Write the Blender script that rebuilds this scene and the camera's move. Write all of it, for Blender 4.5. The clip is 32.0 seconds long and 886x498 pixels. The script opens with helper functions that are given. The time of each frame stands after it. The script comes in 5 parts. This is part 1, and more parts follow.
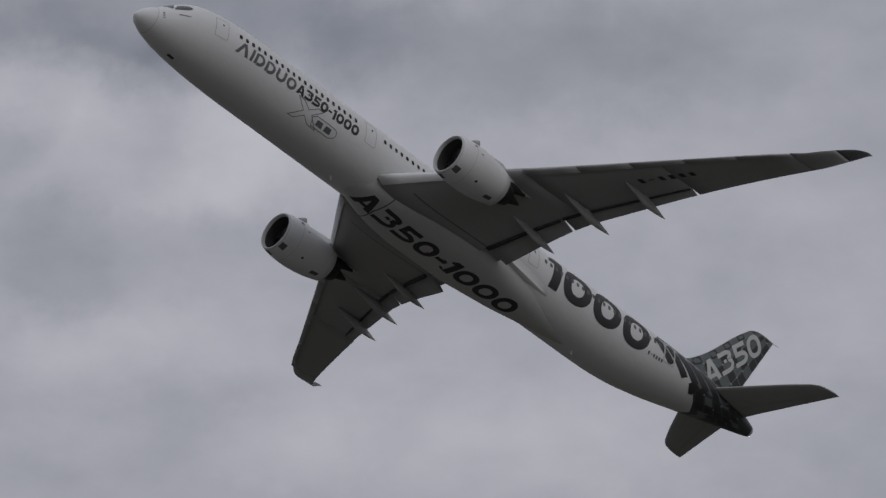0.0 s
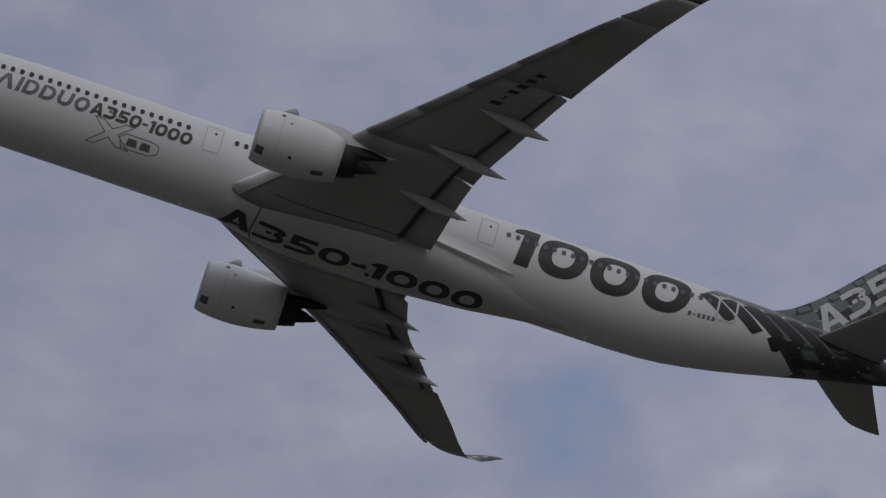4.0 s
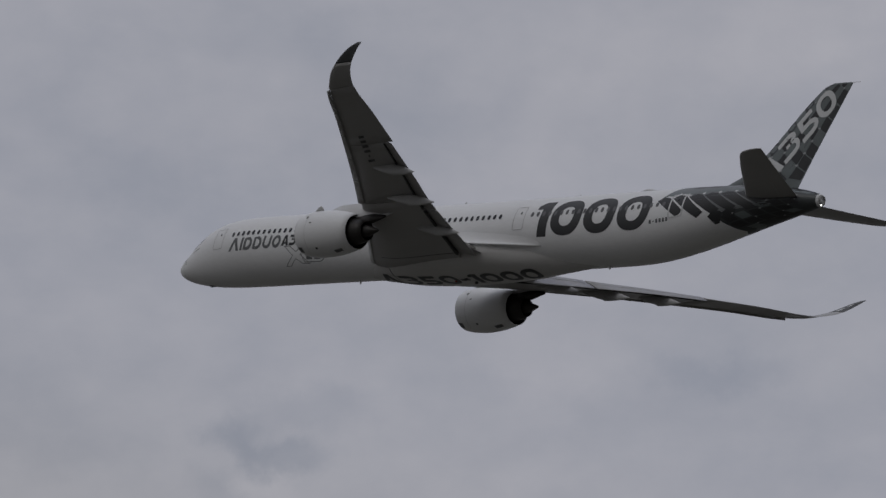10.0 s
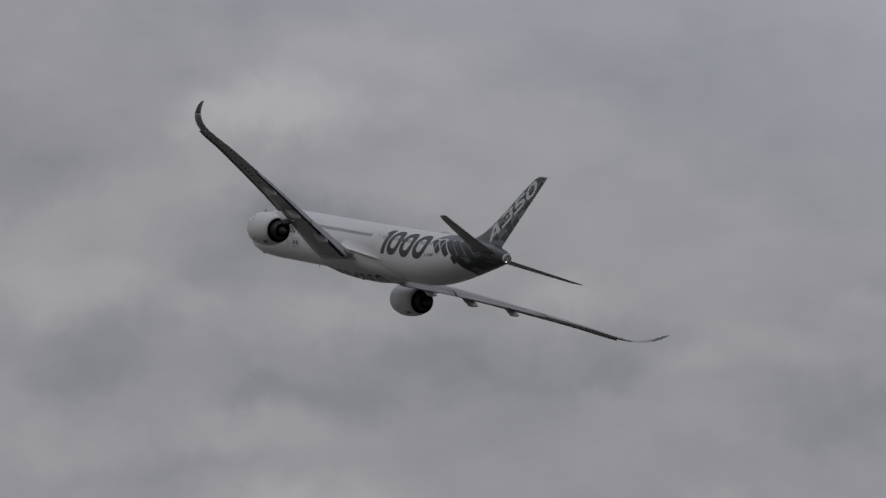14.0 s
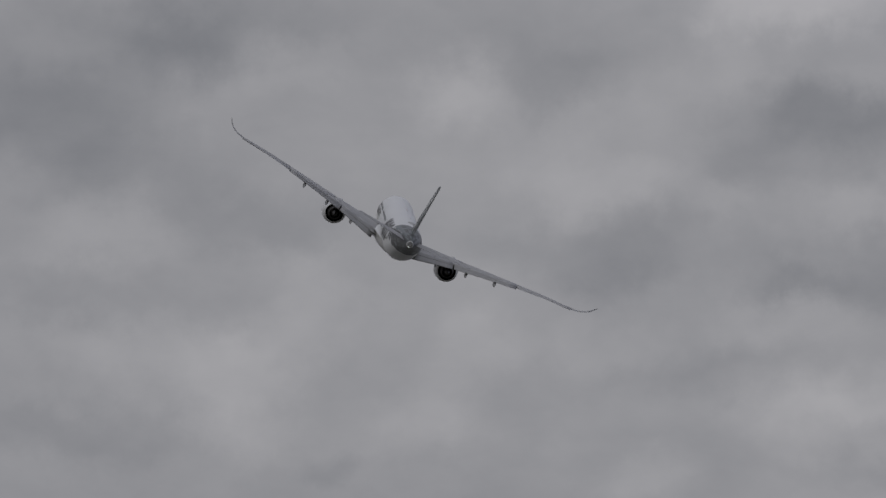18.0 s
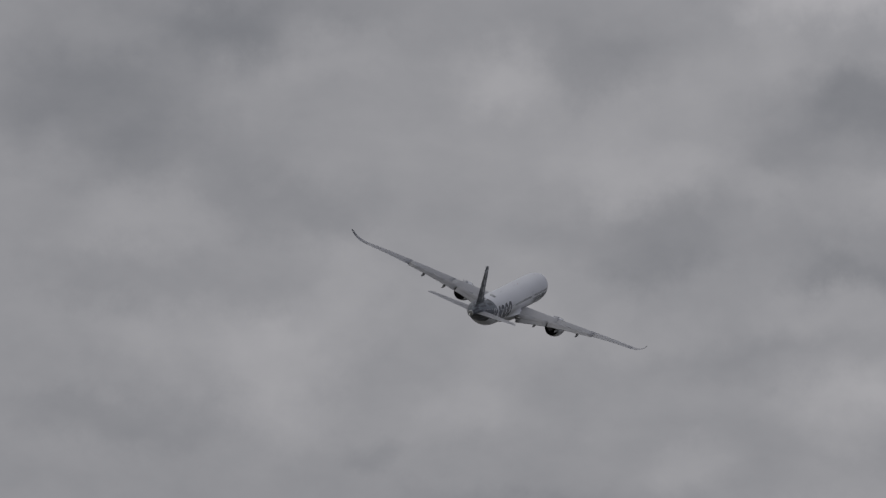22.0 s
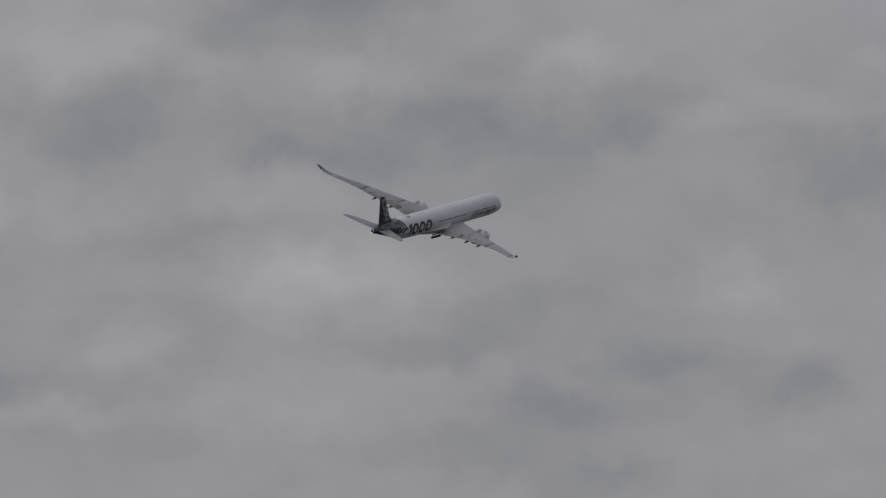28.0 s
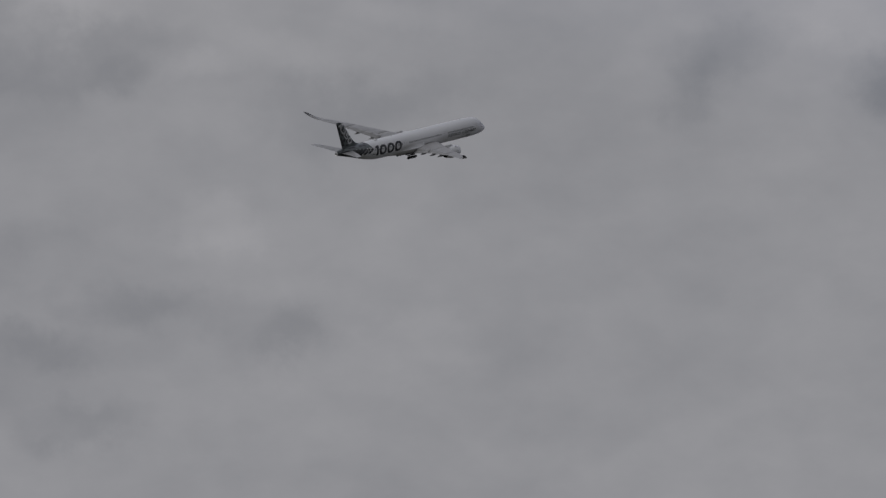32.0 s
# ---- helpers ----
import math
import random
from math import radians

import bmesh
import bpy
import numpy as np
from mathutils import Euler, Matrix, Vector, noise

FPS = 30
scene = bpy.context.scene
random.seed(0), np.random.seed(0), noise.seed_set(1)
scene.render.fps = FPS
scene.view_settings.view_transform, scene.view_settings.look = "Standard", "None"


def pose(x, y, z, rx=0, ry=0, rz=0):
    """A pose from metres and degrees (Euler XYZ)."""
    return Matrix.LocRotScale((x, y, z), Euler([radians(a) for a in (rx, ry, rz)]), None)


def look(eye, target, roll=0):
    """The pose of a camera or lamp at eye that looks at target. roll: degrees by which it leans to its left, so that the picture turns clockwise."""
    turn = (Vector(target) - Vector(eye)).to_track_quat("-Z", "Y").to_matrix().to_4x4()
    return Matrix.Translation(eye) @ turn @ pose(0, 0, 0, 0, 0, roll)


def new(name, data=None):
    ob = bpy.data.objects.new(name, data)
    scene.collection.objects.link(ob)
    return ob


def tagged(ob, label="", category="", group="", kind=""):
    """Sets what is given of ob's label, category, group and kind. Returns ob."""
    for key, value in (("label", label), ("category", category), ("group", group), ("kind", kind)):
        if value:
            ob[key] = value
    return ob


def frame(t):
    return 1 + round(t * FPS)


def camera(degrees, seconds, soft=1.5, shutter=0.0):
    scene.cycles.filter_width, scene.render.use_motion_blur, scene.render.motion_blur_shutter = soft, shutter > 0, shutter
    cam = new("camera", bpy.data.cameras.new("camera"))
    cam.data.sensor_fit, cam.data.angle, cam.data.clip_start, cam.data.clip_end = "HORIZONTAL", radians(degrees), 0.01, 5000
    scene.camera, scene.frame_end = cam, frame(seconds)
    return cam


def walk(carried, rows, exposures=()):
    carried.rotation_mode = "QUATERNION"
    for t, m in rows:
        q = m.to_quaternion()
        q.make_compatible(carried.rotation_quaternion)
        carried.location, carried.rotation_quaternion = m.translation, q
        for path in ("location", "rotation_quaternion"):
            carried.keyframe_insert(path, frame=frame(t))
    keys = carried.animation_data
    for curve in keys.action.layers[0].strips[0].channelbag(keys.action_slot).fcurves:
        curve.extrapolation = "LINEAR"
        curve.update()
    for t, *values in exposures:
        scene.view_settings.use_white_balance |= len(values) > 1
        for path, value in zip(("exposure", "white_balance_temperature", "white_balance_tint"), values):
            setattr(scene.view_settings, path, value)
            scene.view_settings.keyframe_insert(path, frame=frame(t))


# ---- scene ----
cam = camera(9.178, 32.0, soft=1.4)


def aim(az, el, roll):
    """A camera on the ground that looks along an azimuth (clockwise from north) and elevation."""
    a, e = radians(az), radians(el)
    eye = Vector((0, 0, 1.7))
    return look(eye, eye + Vector((math.cos(e) * math.sin(a), math.cos(e) * math.cos(a), math.sin(e))), -roll)


CAMERA_ROWS = [
    (0, 154.701, 8.576, -0.18),
    (0.5, 151.646, 9.996, -0.03),
    (1, 148.425, 11.538, -0.04),
    (1.5, 145.543, 13.589, -0.05),
    (2, 141.935, 14.670, 0.26),
    (2.5, 136.495, 15.357, -0.63),
    (3, 134.222, 16.644, -0.41),
    (3.5, 132.187, 18.220, -0.46),
    (5.5, 114.911, 21.040, 0.18),
    (6, 110.560, 21.546, 0.16),
    (6.5, 106.310, 21.799, 0.07),
    (7, 102.310, 21.457, 0.14),
    (7.5, 98.377, 21.515, 0.02),
    (8, 94.524, 20.936, -0.28),
    (8.5, 91.161, 21.162, -0.09),
    (9, 88.372, 20.551, -0.11),
    (9.5, 85.261, 20.153, -0.36),
    (10, 82.682, 19.595, 0.15),
    (11, 79.147, 18.519, 0.57),
    (12, 74.396, 17.847, 0.76),
    (13, 70.743, 17.815, 0.16),
    (13.5, 69.492, 17.413, -0.04),
    (14, 68.091, 17.120, -0.54),
    (14.5, 66.922, 16.954, -1.03),
    (16.5, 63.488, 16.548, -0.39),
    (17, 62.678, 16.337, 0.23),
    (17.7, 62.459, 16.118, 0.16),
    (18, 62.388, 16.011, -0.25),
    (19, 61.999, 15.737, -0.44),
    (20, 61.759, 15.613, 0.01),
    (21, 61.758, 15.638, 0.12),
    (22, 61.927, 15.863, -0.75),
    (23, 62.910, 15.564, -0.25),
    (24, 64.727, 14.994, 0.41),
    (25, 65.207, 14.808, -0.03),
    (25.5, 65.556, 14.775, -0.07),
    (27.5, 67.497, 14.742, 0.05),
    (28, 67.939, 14.640, 0.08),
    (29, 68.701, 14.384, -0.58),
    (30, 68.889, 14.564, -0.18),
    (30.4, 68.870, 14.609, 0.00),
    (30.6, 68.841, 14.638, 0.00),
    (30.8, 68.832, 14.706, 0.00),
    (31, 68.765, 14.799, 0.00),
    (31.3, 68.850, 14.836, 0.00),
    (31.6, 69.069, 14.806, 0.00),
    (31.8, 70.550, 14.422, 0.00),
    (32, 73.458, 14.067, 0.00),
]

# the exposure follows the brightness of the cloud behind the airliner
EXPOSURES = [(0, -0.17), (1, -0.26), (1.4, -0.15), (2, 0.06), (2.6, -0.15), (3, -0.28), (5, -0.15), (6, -0.18), (7, -0.05), (8, -0.15), (9, -0.23), (10, -0.24), (12, -0.29), (31, -0.3), (32, -0.34)]
walk(cam, [(t, aim(az, el, roll)) for t, az, el, roll in CAMERA_ROWS], EXPOSURES)

# ---------------------------------------------------------------- sky and sun
SUN_AZ, SUN_EL = 300.0, 42.0
# single clouds, banks and gaps: azimuth, elevation, half width and half height in degrees, weight
CLOUDS_SOUTH = [
    (150.59, 8.42, 0.71, 0.64, -0.28),
    (150.29, 9.82, 0.36, 0.35, -0.35),
    (151.61, 7.13, 1.18, 0.35, -0.12),
    (150.31, 6.14, 0.53, 0.35, -0.1),
    (152.12, 10.81, 0.72, 0.35, -0.15),
    (155.38, 6.47, 2.36, 0.70, 0.3),
    (156.58, 9.10, 1.48, 0.88, 0.15),
    (153.02, 6.36, 0.88, 0.59, 0.25),
    (158.64, 8.34, 0.89, 1.17, 0.1),
    (151.82, 10.82, 2.38, 0.70, -0.9),
    (155.40, 10.57, 2.38, 0.70, -0.45),
    (158.08, 10.80, 1.79, 0.59, -0.2),
    (151.25, 7.54, 1.48, 0.47, 0.3),
]
CLOUDS_SOUTH_A = [
    (144.95, 10.02, 2.67, 1.46, -0.75),
    (144.63, 12.07, 1.50, 1.17, -0.12),
    (150.48, 10.14, 1.07, 0.53, 0.55),
    (151.68, 10.96, 0.78, 0.35, 0.5),
    (150.59, 9.32, 1.19, 0.35, 0.2),
    (149.82, 9.44, 0.53, 0.35, -0.25),
    (151.66, 9.38, 0.47, 0.29, -0.2),
    (152.14, 13.53, 1.81, 0.59, 0.15),
    (146.44, 9.15, 2.08, 0.53, -0.6),
    (147.92, 11.19, 0.72, 1.17, -0.15),
    (152.37, 9.14, 0.89, 0.35, 0.25),
    (151.53, 13.53, 1.81, 0.70, -0.15),
    (152.68, 10.31, 0.71, 0.88, 0.6),
    (152.38, 9.43, 1.19, 0.59, 0.35),
]
CLOUDS_SOUTH_B = [
    (138.97, 16.71, 1.53, 0.64, 0.9),
    (137.65, 15.77, 0.73, 0.88, 0.15),
    (140.94, 14.79, 0.97, 0.47, 0.25),
    (140.59, 13.73, 0.90, 0.47, 0.2),
    (138.13, 13.02, 1.80, 0.76, -0.25),
    (143.86, 16.91, 1.53, 0.47, -0.15),
    (145.34, 12.58, 1.50, 0.53, -0.3),
    (142.34, 12.80, 0.90, 0.35, 0.1),
    (140.84, 12.27, 3.59, 0.64, -0.5),
    (144.45, 13.75, 1.81, 0.70, -0.25),
    (143.24, 12.57, 1.50, 0.41, -0.2),
    (140.19, 16.89, 1.10, 0.35, 0.15),
    (137.63, 16.53, 1.34, 0.94, 0.6),
]
CLOUDS_SOUTH_EAST = [
    (137.33, 14.76, 1.09, 1.00, 0.75),
    (138.26, 15.45, 0.97, 0.94, 0.5),
    (136.60, 14.23, 0.66, 0.64, 0.55),
    (138.53, 14.22, 0.97, 0.88, 0.2),
    (137.53, 15.57, 0.49, 0.35, 0.4),
    (138.14, 17.68, 0.92, 0.76, 0.9),
    (138.89, 18.02, 0.62, 0.88, 0.45),
    (136.38, 18.98, 0.62, 0.35, 0.25),
    (131.87, 17.31, 0.86, 0.70, 0.2),
    (130.36, 15.97, 1.22, 0.47, 0.15),
    (132.49, 15.02, 2.12, 0.41, 0.2),
    (133.10, 17.18, 0.92, 0.47, 0.1),
    (135.22, 15.12, 1.52, 0.59, 0.15),
    (138.55, 15.10, 0.36, 1.46, -0.1),
    (130.37, 14.57, 1.51, 0.70, 0.2),
    (136.92, 15.46, 0.55, 0.53, 0.3),
]
CLOUDS_SOUTH_EAST_GAPS = [
    (133.40, 16.07, 0.67, 0.29, -0.65),
    (132.67, 16.48, 0.49, 0.26, -0.5),
    (130.03, 17.67, 0.80, 0.53, -0.45),
    (130.04, 16.91, 0.67, 0.41, -0.3),
    (137.00, 16.10, 0.43, 0.35, -0.65),
    (136.43, 15.00, 0.36, 0.23, -0.6),
    (138.05, 18.97, 0.43, 0.29, -0.9),
    (134.52, 18.99, 0.62, 0.23, -0.4),
    (137.00, 18.86, 0.56, 0.23, -0.35),
    (134.49, 15.59, 0.91, 0.29, -0.3),
    (130.77, 17.20, 0.37, 0.53, -0.2),
]
CLOUDS_EAST_HIGH = [
    (113.20, 22.67, 2.09, 0.70, 0.5),
    (115.11, 22.97, 0.76, 0.59, 0.4),
    (114.16, 23.38, 0.32, 0.41, 0.4),
    (112.89, 23.37, 0.38, 0.29, 0.35),
    (108.79, 20.61, 1.56, 0.76, 0.55),
    (111.91, 19.51, 2.17, 0.70, 0.35),
    (114.73, 20.63, 1.13, 0.53, 0.15),
    (106.62, 19.67, 0.93, 0.53, 0.65),
    (113.54, 23.96, 1.60, 0.35, -1.3),
    (115.14, 23.85, 0.90, 0.35, -1.1),
    (112.45, 23.66, 0.51, 0.41, -0.75),
    (105.88, 21.48, 0.57, 0.41, -0.65),
    (106.03, 20.66, 0.81, 0.35, -0.85),
    (105.84, 19.08, 0.37, 0.47, -0.65),
    (110.66, 21.20, 6.28, 3.04, 0.45),
    (105.98, 22.18, 1.26, 0.53, -0.3),
    (106.20, 21.31, 0.69, 0.47, -0.3),
]
CLOUDS_EAST = [
    (101.30, 19.35, 1.18, 0.76, 1),
    (100.43, 19.06, 0.68, 0.35, 0.6),
    (102.42, 19.00, 0.99, 0.29, 0.6),
    (106.91, 20.48, 0.72, 0.88, 0.62),
    (107.06, 21.24, 0.38, 0.35, 0.3),
    (100.04, 23.68, 1.60, 0.29, 0.45),
    (98.25, 23.80, 0.83, 0.35, 0.2),
    (99.55, 22.69, 0.63, 0.23, 0.35),
    (104.96, 23.69, 1.15, 0.41, 0.35),
    (106.23, 23.29, 0.76, 0.35, 0.3),
    (97.76, 21.45, 0.50, 0.35, 0.3),
    (99.91, 20.75, 1.56, 0.53, 0.15),
    (98.26, 19.17, 0.81, 0.35, 0.45),
    (101.39, 23.39, 0.64, 0.35, 0.15),
]
CLOUDS_EAST_GAPS = [
    (104.78, 19.65, 1.55, 0.76, -0.8),
    (104.92, 20.77, 1.25, 0.35, -0.7),
    (103.66, 20.06, 0.75, 0.35, -0.6),
    (106.45, 19.48, 0.68, 0.47, -0.7),
    (99.18, 19.93, 1.43, 0.35, -0.5),
    (98.87, 19.58, 0.93, 0.29, -0.4),
    (97.98, 22.45, 0.70, 0.41, -0.5),
    (99.10, 22.92, 0.83, 0.15, -0.55),
    (103.68, 23.46, 0.51, 0.41, -0.5),
    (104.00, 22.87, 0.95, 0.29, -0.6),
    (105.90, 22.58, 0.82, 0.29, -0.5),
    (101.14, 22.81, 0.57, 0.18, -0.3),
    (102.54, 20.18, 0.75, 0.23, -0.5),
]
CLOUDS_EAST_A = [
    (91.46, 23.06, 1.91, 0.59, 0.35),
    (92.41, 23.18, 0.64, 0.35, 0.2),
    (96.73, 22.80, 0.57, 0.64, 0.3),
    (97.61, 22.33, 0.38, 0.29, 0.2),
    (94.00, 19.66, 0.81, 0.29, 0.25),
    (91.21, 18.73, 1.24, 0.35, 0.2),
    (98.02, 18.94, 1.55, 0.53, 0.1),
    (95.23, 18.95, 0.37, 0.35, 0.2),
    (92.10, 22.65, 2.85, 1.46, 0.2),
]
CLOUDS_EAST_A_GAPS = [
    (95.05, 19.77, 0.81, 0.35, -0.65),
    (98.32, 22.97, 0.57, 0.94, -0.7),
    (98.94, 22.33, 0.76, 0.35, -0.6),
    (97.95, 23.15, 0.38, 0.35, -0.3),
    (92.93, 22.06, 0.25, 0.20, -0.6),
    (90.56, 20.55, 0.31, 0.18, -0.5),
    (92.45, 19.14, 0.56, 0.35, -0.35),
    (96.16, 19.12, 0.74, 0.35, -0.6),
    (93.38, 18.55, 0.49, 0.35, -0.4),
    (96.24, 19.88, 0.31, 0.29, -0.4),
    (92.34, 23.29, 0.32, 0.23, -0.5),
    (91.90, 23.41, 0.26, 0.18, -0.4),
    (93.37, 20.24, 0.37, 0.47, -0.2),
]
CLOUDS_EAST_B = [
    (88.41, 22.07, 0.32, 0.23, -0.3),
    (88.21, 21.72, 0.76, 0.35, -0.15),
    (85.66, 18.34, 0.92, 0.23, -0.2),
    (81.28, 17.96, 0.74, 0.29, -0.2),
    (82.55, 20.88, 0.94, 0.35, -0.12),
    (81.77, 22.17, 0.82, 0.29, 0.15),
    (83.81, 18.41, 0.93, 0.35, 0.15),
    (88.44, 18.62, 0.62, 0.47, 0.1),
]
CLOUDS_EAST_C = [
    (80.54, 17.60, 0.37, 0.29, -0.4),
    (81.10, 17.37, 0.49, 0.23, -0.4),
    (80.61, 16.02, 0.37, 0.18, -0.4),
    (76.80, 17.57, 0.37, 0.35, -0.25),
    (79.54, 20.34, 1.25, 0.29, -0.12),
    (75.47, 20.54, 1.25, 0.41, 0.15),
    (78.04, 17.05, 0.92, 0.35, 0.15),
    (80.85, 17.02, 0.37, 0.15, 0.2),
    (80.18, 16.90, 0.37, 0.23, -0.2),
]
CLOUDS_EAST_D = [
    (76.30, 16.12, 0.61, 0.35, -0.3),
    (76.10, 15.77, 0.43, 0.29, -0.26),
    (78.72, 15.80, 0.79, 0.41, -0.6),
    (77.56, 16.43, 0.79, 0.23, 0.2),
]
CLOUDS_NORTH_EAST = [
    (66.27, 18.51, 1.11, 0.35, 0.3),
    (68.09, 16.88, 0.80, 0.35, 0.35),
    (67.18, 16.52, 0.79, 0.29, 0.3),
    (73.32, 19.64, 1.24, 0.41, 0.2),
    (74.57, 19.94, 0.93, 0.35, 0.15),
    (73.93, 18.53, 0.37, 0.35, 0.12),
    (67.20, 15.82, 1.52, 0.41, -0.35),
    (66.60, 15.47, 0.91, 0.29, -0.2),
    (69.32, 16.06, 1.52, 0.29, -0.2),
    (69.60, 18.99, 1.24, 0.35, -0.2),
    (69.16, 19.51, 0.93, 0.35, -0.12),
    (74.34, 17.65, 0.92, 0.35, -0.12),
    (66.06, 19.33, 0.50, 0.35, -0.15),
]
CLOUDS_NORTH_EAST_A = [
    (62.62, 17.65, 0.68, 0.41, 0.45),
    (60.98, 17.94, 0.37, 0.29, 0.2),
    (60.20, 14.54, 0.73, 0.64, 0.5),
    (60.98, 15.42, 0.55, 0.53, 0.3),
    (59.17, 15.01, 1.09, 0.35, 0.2),
    (58.72, 16.12, 0.79, 0.35, 0.2),
    (66.32, 18.48, 1.23, 0.41, 0.45),
    (65.51, 18.19, 0.37, 0.41, 0.25),
    (64.15, 16.72, 1.10, 0.29, 0.2),
    (65.07, 17.60, 0.92, 0.35, 0.15),
    (64.08, 15.02, 0.67, 0.35, 0.2),
    (62.26, 14.25, 0.60, 0.41, 0.3),
    (62.74, 14.90, 0.55, 0.35, 0.25),
    (66.73, 14.15, 1.21, 0.35, 0.25),
    (65.43, 16.43, 0.37, 0.18, 0.15),
]
CLOUDS_NORTH_EAST_A_DARK = [
    (59.84, 18.40, 1.36, 0.47, -0.4),
    (59.54, 17.99, 0.74, 0.35, -0.3),
    (57.96, 17.23, 1.29, 0.64, -0.5),
    (59.25, 16.82, 1.22, 0.47, -0.25),
    (60.30, 16.30, 0.98, 0.35, -0.3),
    (63.23, 18.35, 1.23, 0.41, -0.15),
    (66.60, 17.37, 1.23, 0.35, -0.5),
    (65.68, 16.84, 0.86, 0.35, -0.25),
    (63.84, 15.96, 1.03, 0.35, -0.3),
    (58.13, 15.47, 0.91, 0.29, -0.15),
    (58.52, 14.07, 1.21, 0.35, -0.3),
    (63.41, 14.32, 0.36, 0.35, -0.1),
    (65.35, 14.67, 1.09, 0.29, -0.2),
    (66.17, 15.65, 0.61, 0.23, -0.2),
    (58.43, 17.99, 1.35, 0.64, -0.25),
    (58.11, 16.29, 0.73, 0.35, -0.15),
    (58.67, 15.47, 1.34, 0.41, -0.12),
]
CLOUDS_NORTH_EAST_B = [
    (67.94, 16.86, 1.41, 0.47, -0.4),
    (68.02, 13.99, 1.51, 0.23, -0.2),
    (67.71, 13.64, 1.20, 0.23, -0.3),
    (69.09, 12.94, 0.72, 0.23, -0.3),
    (62.60, 13.23, 1.20, 0.23, -0.25),
    (61.27, 13.76, 0.36, 0.20, -0.25),
    (68.30, 12.53, 1.20, 0.23, -0.2),
    (69.27, 16.51, 0.73, 0.35, 0.35),
    (69.08, 16.04, 0.61, 0.23, 0.2),
    (66.69, 14.46, 1.51, 0.29, 0.25),
    (61.28, 12.65, 0.78, 0.29, 0.25),
    (64.58, 13.58, 0.54, 0.29, 0.25),
    (65.90, 13.00, 0.90, 0.29, 0.25),
    (63.38, 12.88, 1.50, 0.18, 0.2),
    (68.31, 13.29, 0.60, 0.23, 0.1),
]
CLOUDS_NORTH_EAST_C = [
    (70.04, 15.82, 0.37, 0.18, -0.15),
    (72.28, 15.30, 0.73, 0.47, -0.35),
    (70.32, 13.42, 0.78, 0.23, -0.25),
    (71.82, 13.13, 0.36, 0.23, -0.2),
    (69.54, 12.25, 0.72, 0.23, -0.3),
    (70.94, 14.30, 0.48, 0.29, 0.25),
    (70.77, 15.88, 0.49, 0.18, 0.2),
    (71.69, 16.06, 0.91, 0.29, 0.15),
]
CLOUDS_NORTH_EAST_D = [
    (72.96, 16.55, 0.92, 0.23, 0.15),
    (73.19, 13.03, 0.60, 0.35, 0.15),
    (71.69, 13.16, 0.60, 0.35, -0.2),
    (73.25, 15.67, 0.73, 0.23, -0.2),
]
CLOUDS_EAST_E = [
    (88.35, 22.31, 1.90, 1.17, 0.25),
    (85.52, 21.38, 1.57, 1.17, 0.1),
]
CLOUDS_NORTH_EAST_E = [
    (66.72, 19.19, 1.36, 0.35, 0.25),
    (64.21, 16.93, 1.10, 0.53, 0.2),
    (67.58, 17.77, 1.23, 0.35, 0.15),
    (63.65, 17.81, 0.74, 0.35, -0.3),
    (64.83, 15.93, 1.22, 0.35, -0.12),
    (69.70, 15.94, 1.52, 0.35, -0.15),
    (65.86, 15.27, 0.91, 0.29, 0.2),
]
CLOUDS = CLOUDS_SOUTH + CLOUDS_SOUTH_A + CLOUDS_SOUTH_B + CLOUDS_SOUTH_EAST + CLOUDS_SOUTH_EAST_GAPS + CLOUDS_EAST_HIGH + CLOUDS_EAST + CLOUDS_EAST_GAPS + CLOUDS_EAST_A + CLOUDS_EAST_A_GAPS + CLOUDS_EAST_B + CLOUDS_EAST_C + CLOUDS_EAST_D + CLOUDS_NORTH_EAST + CLOUDS_NORTH_EAST_A + CLOUDS_NORTH_EAST_A_DARK + CLOUDS_NORTH_EAST_B + CLOUDS_NORTH_EAST_C + CLOUDS_NORTH_EAST_D + CLOUDS_EAST_E + CLOUDS_NORTH_EAST_E


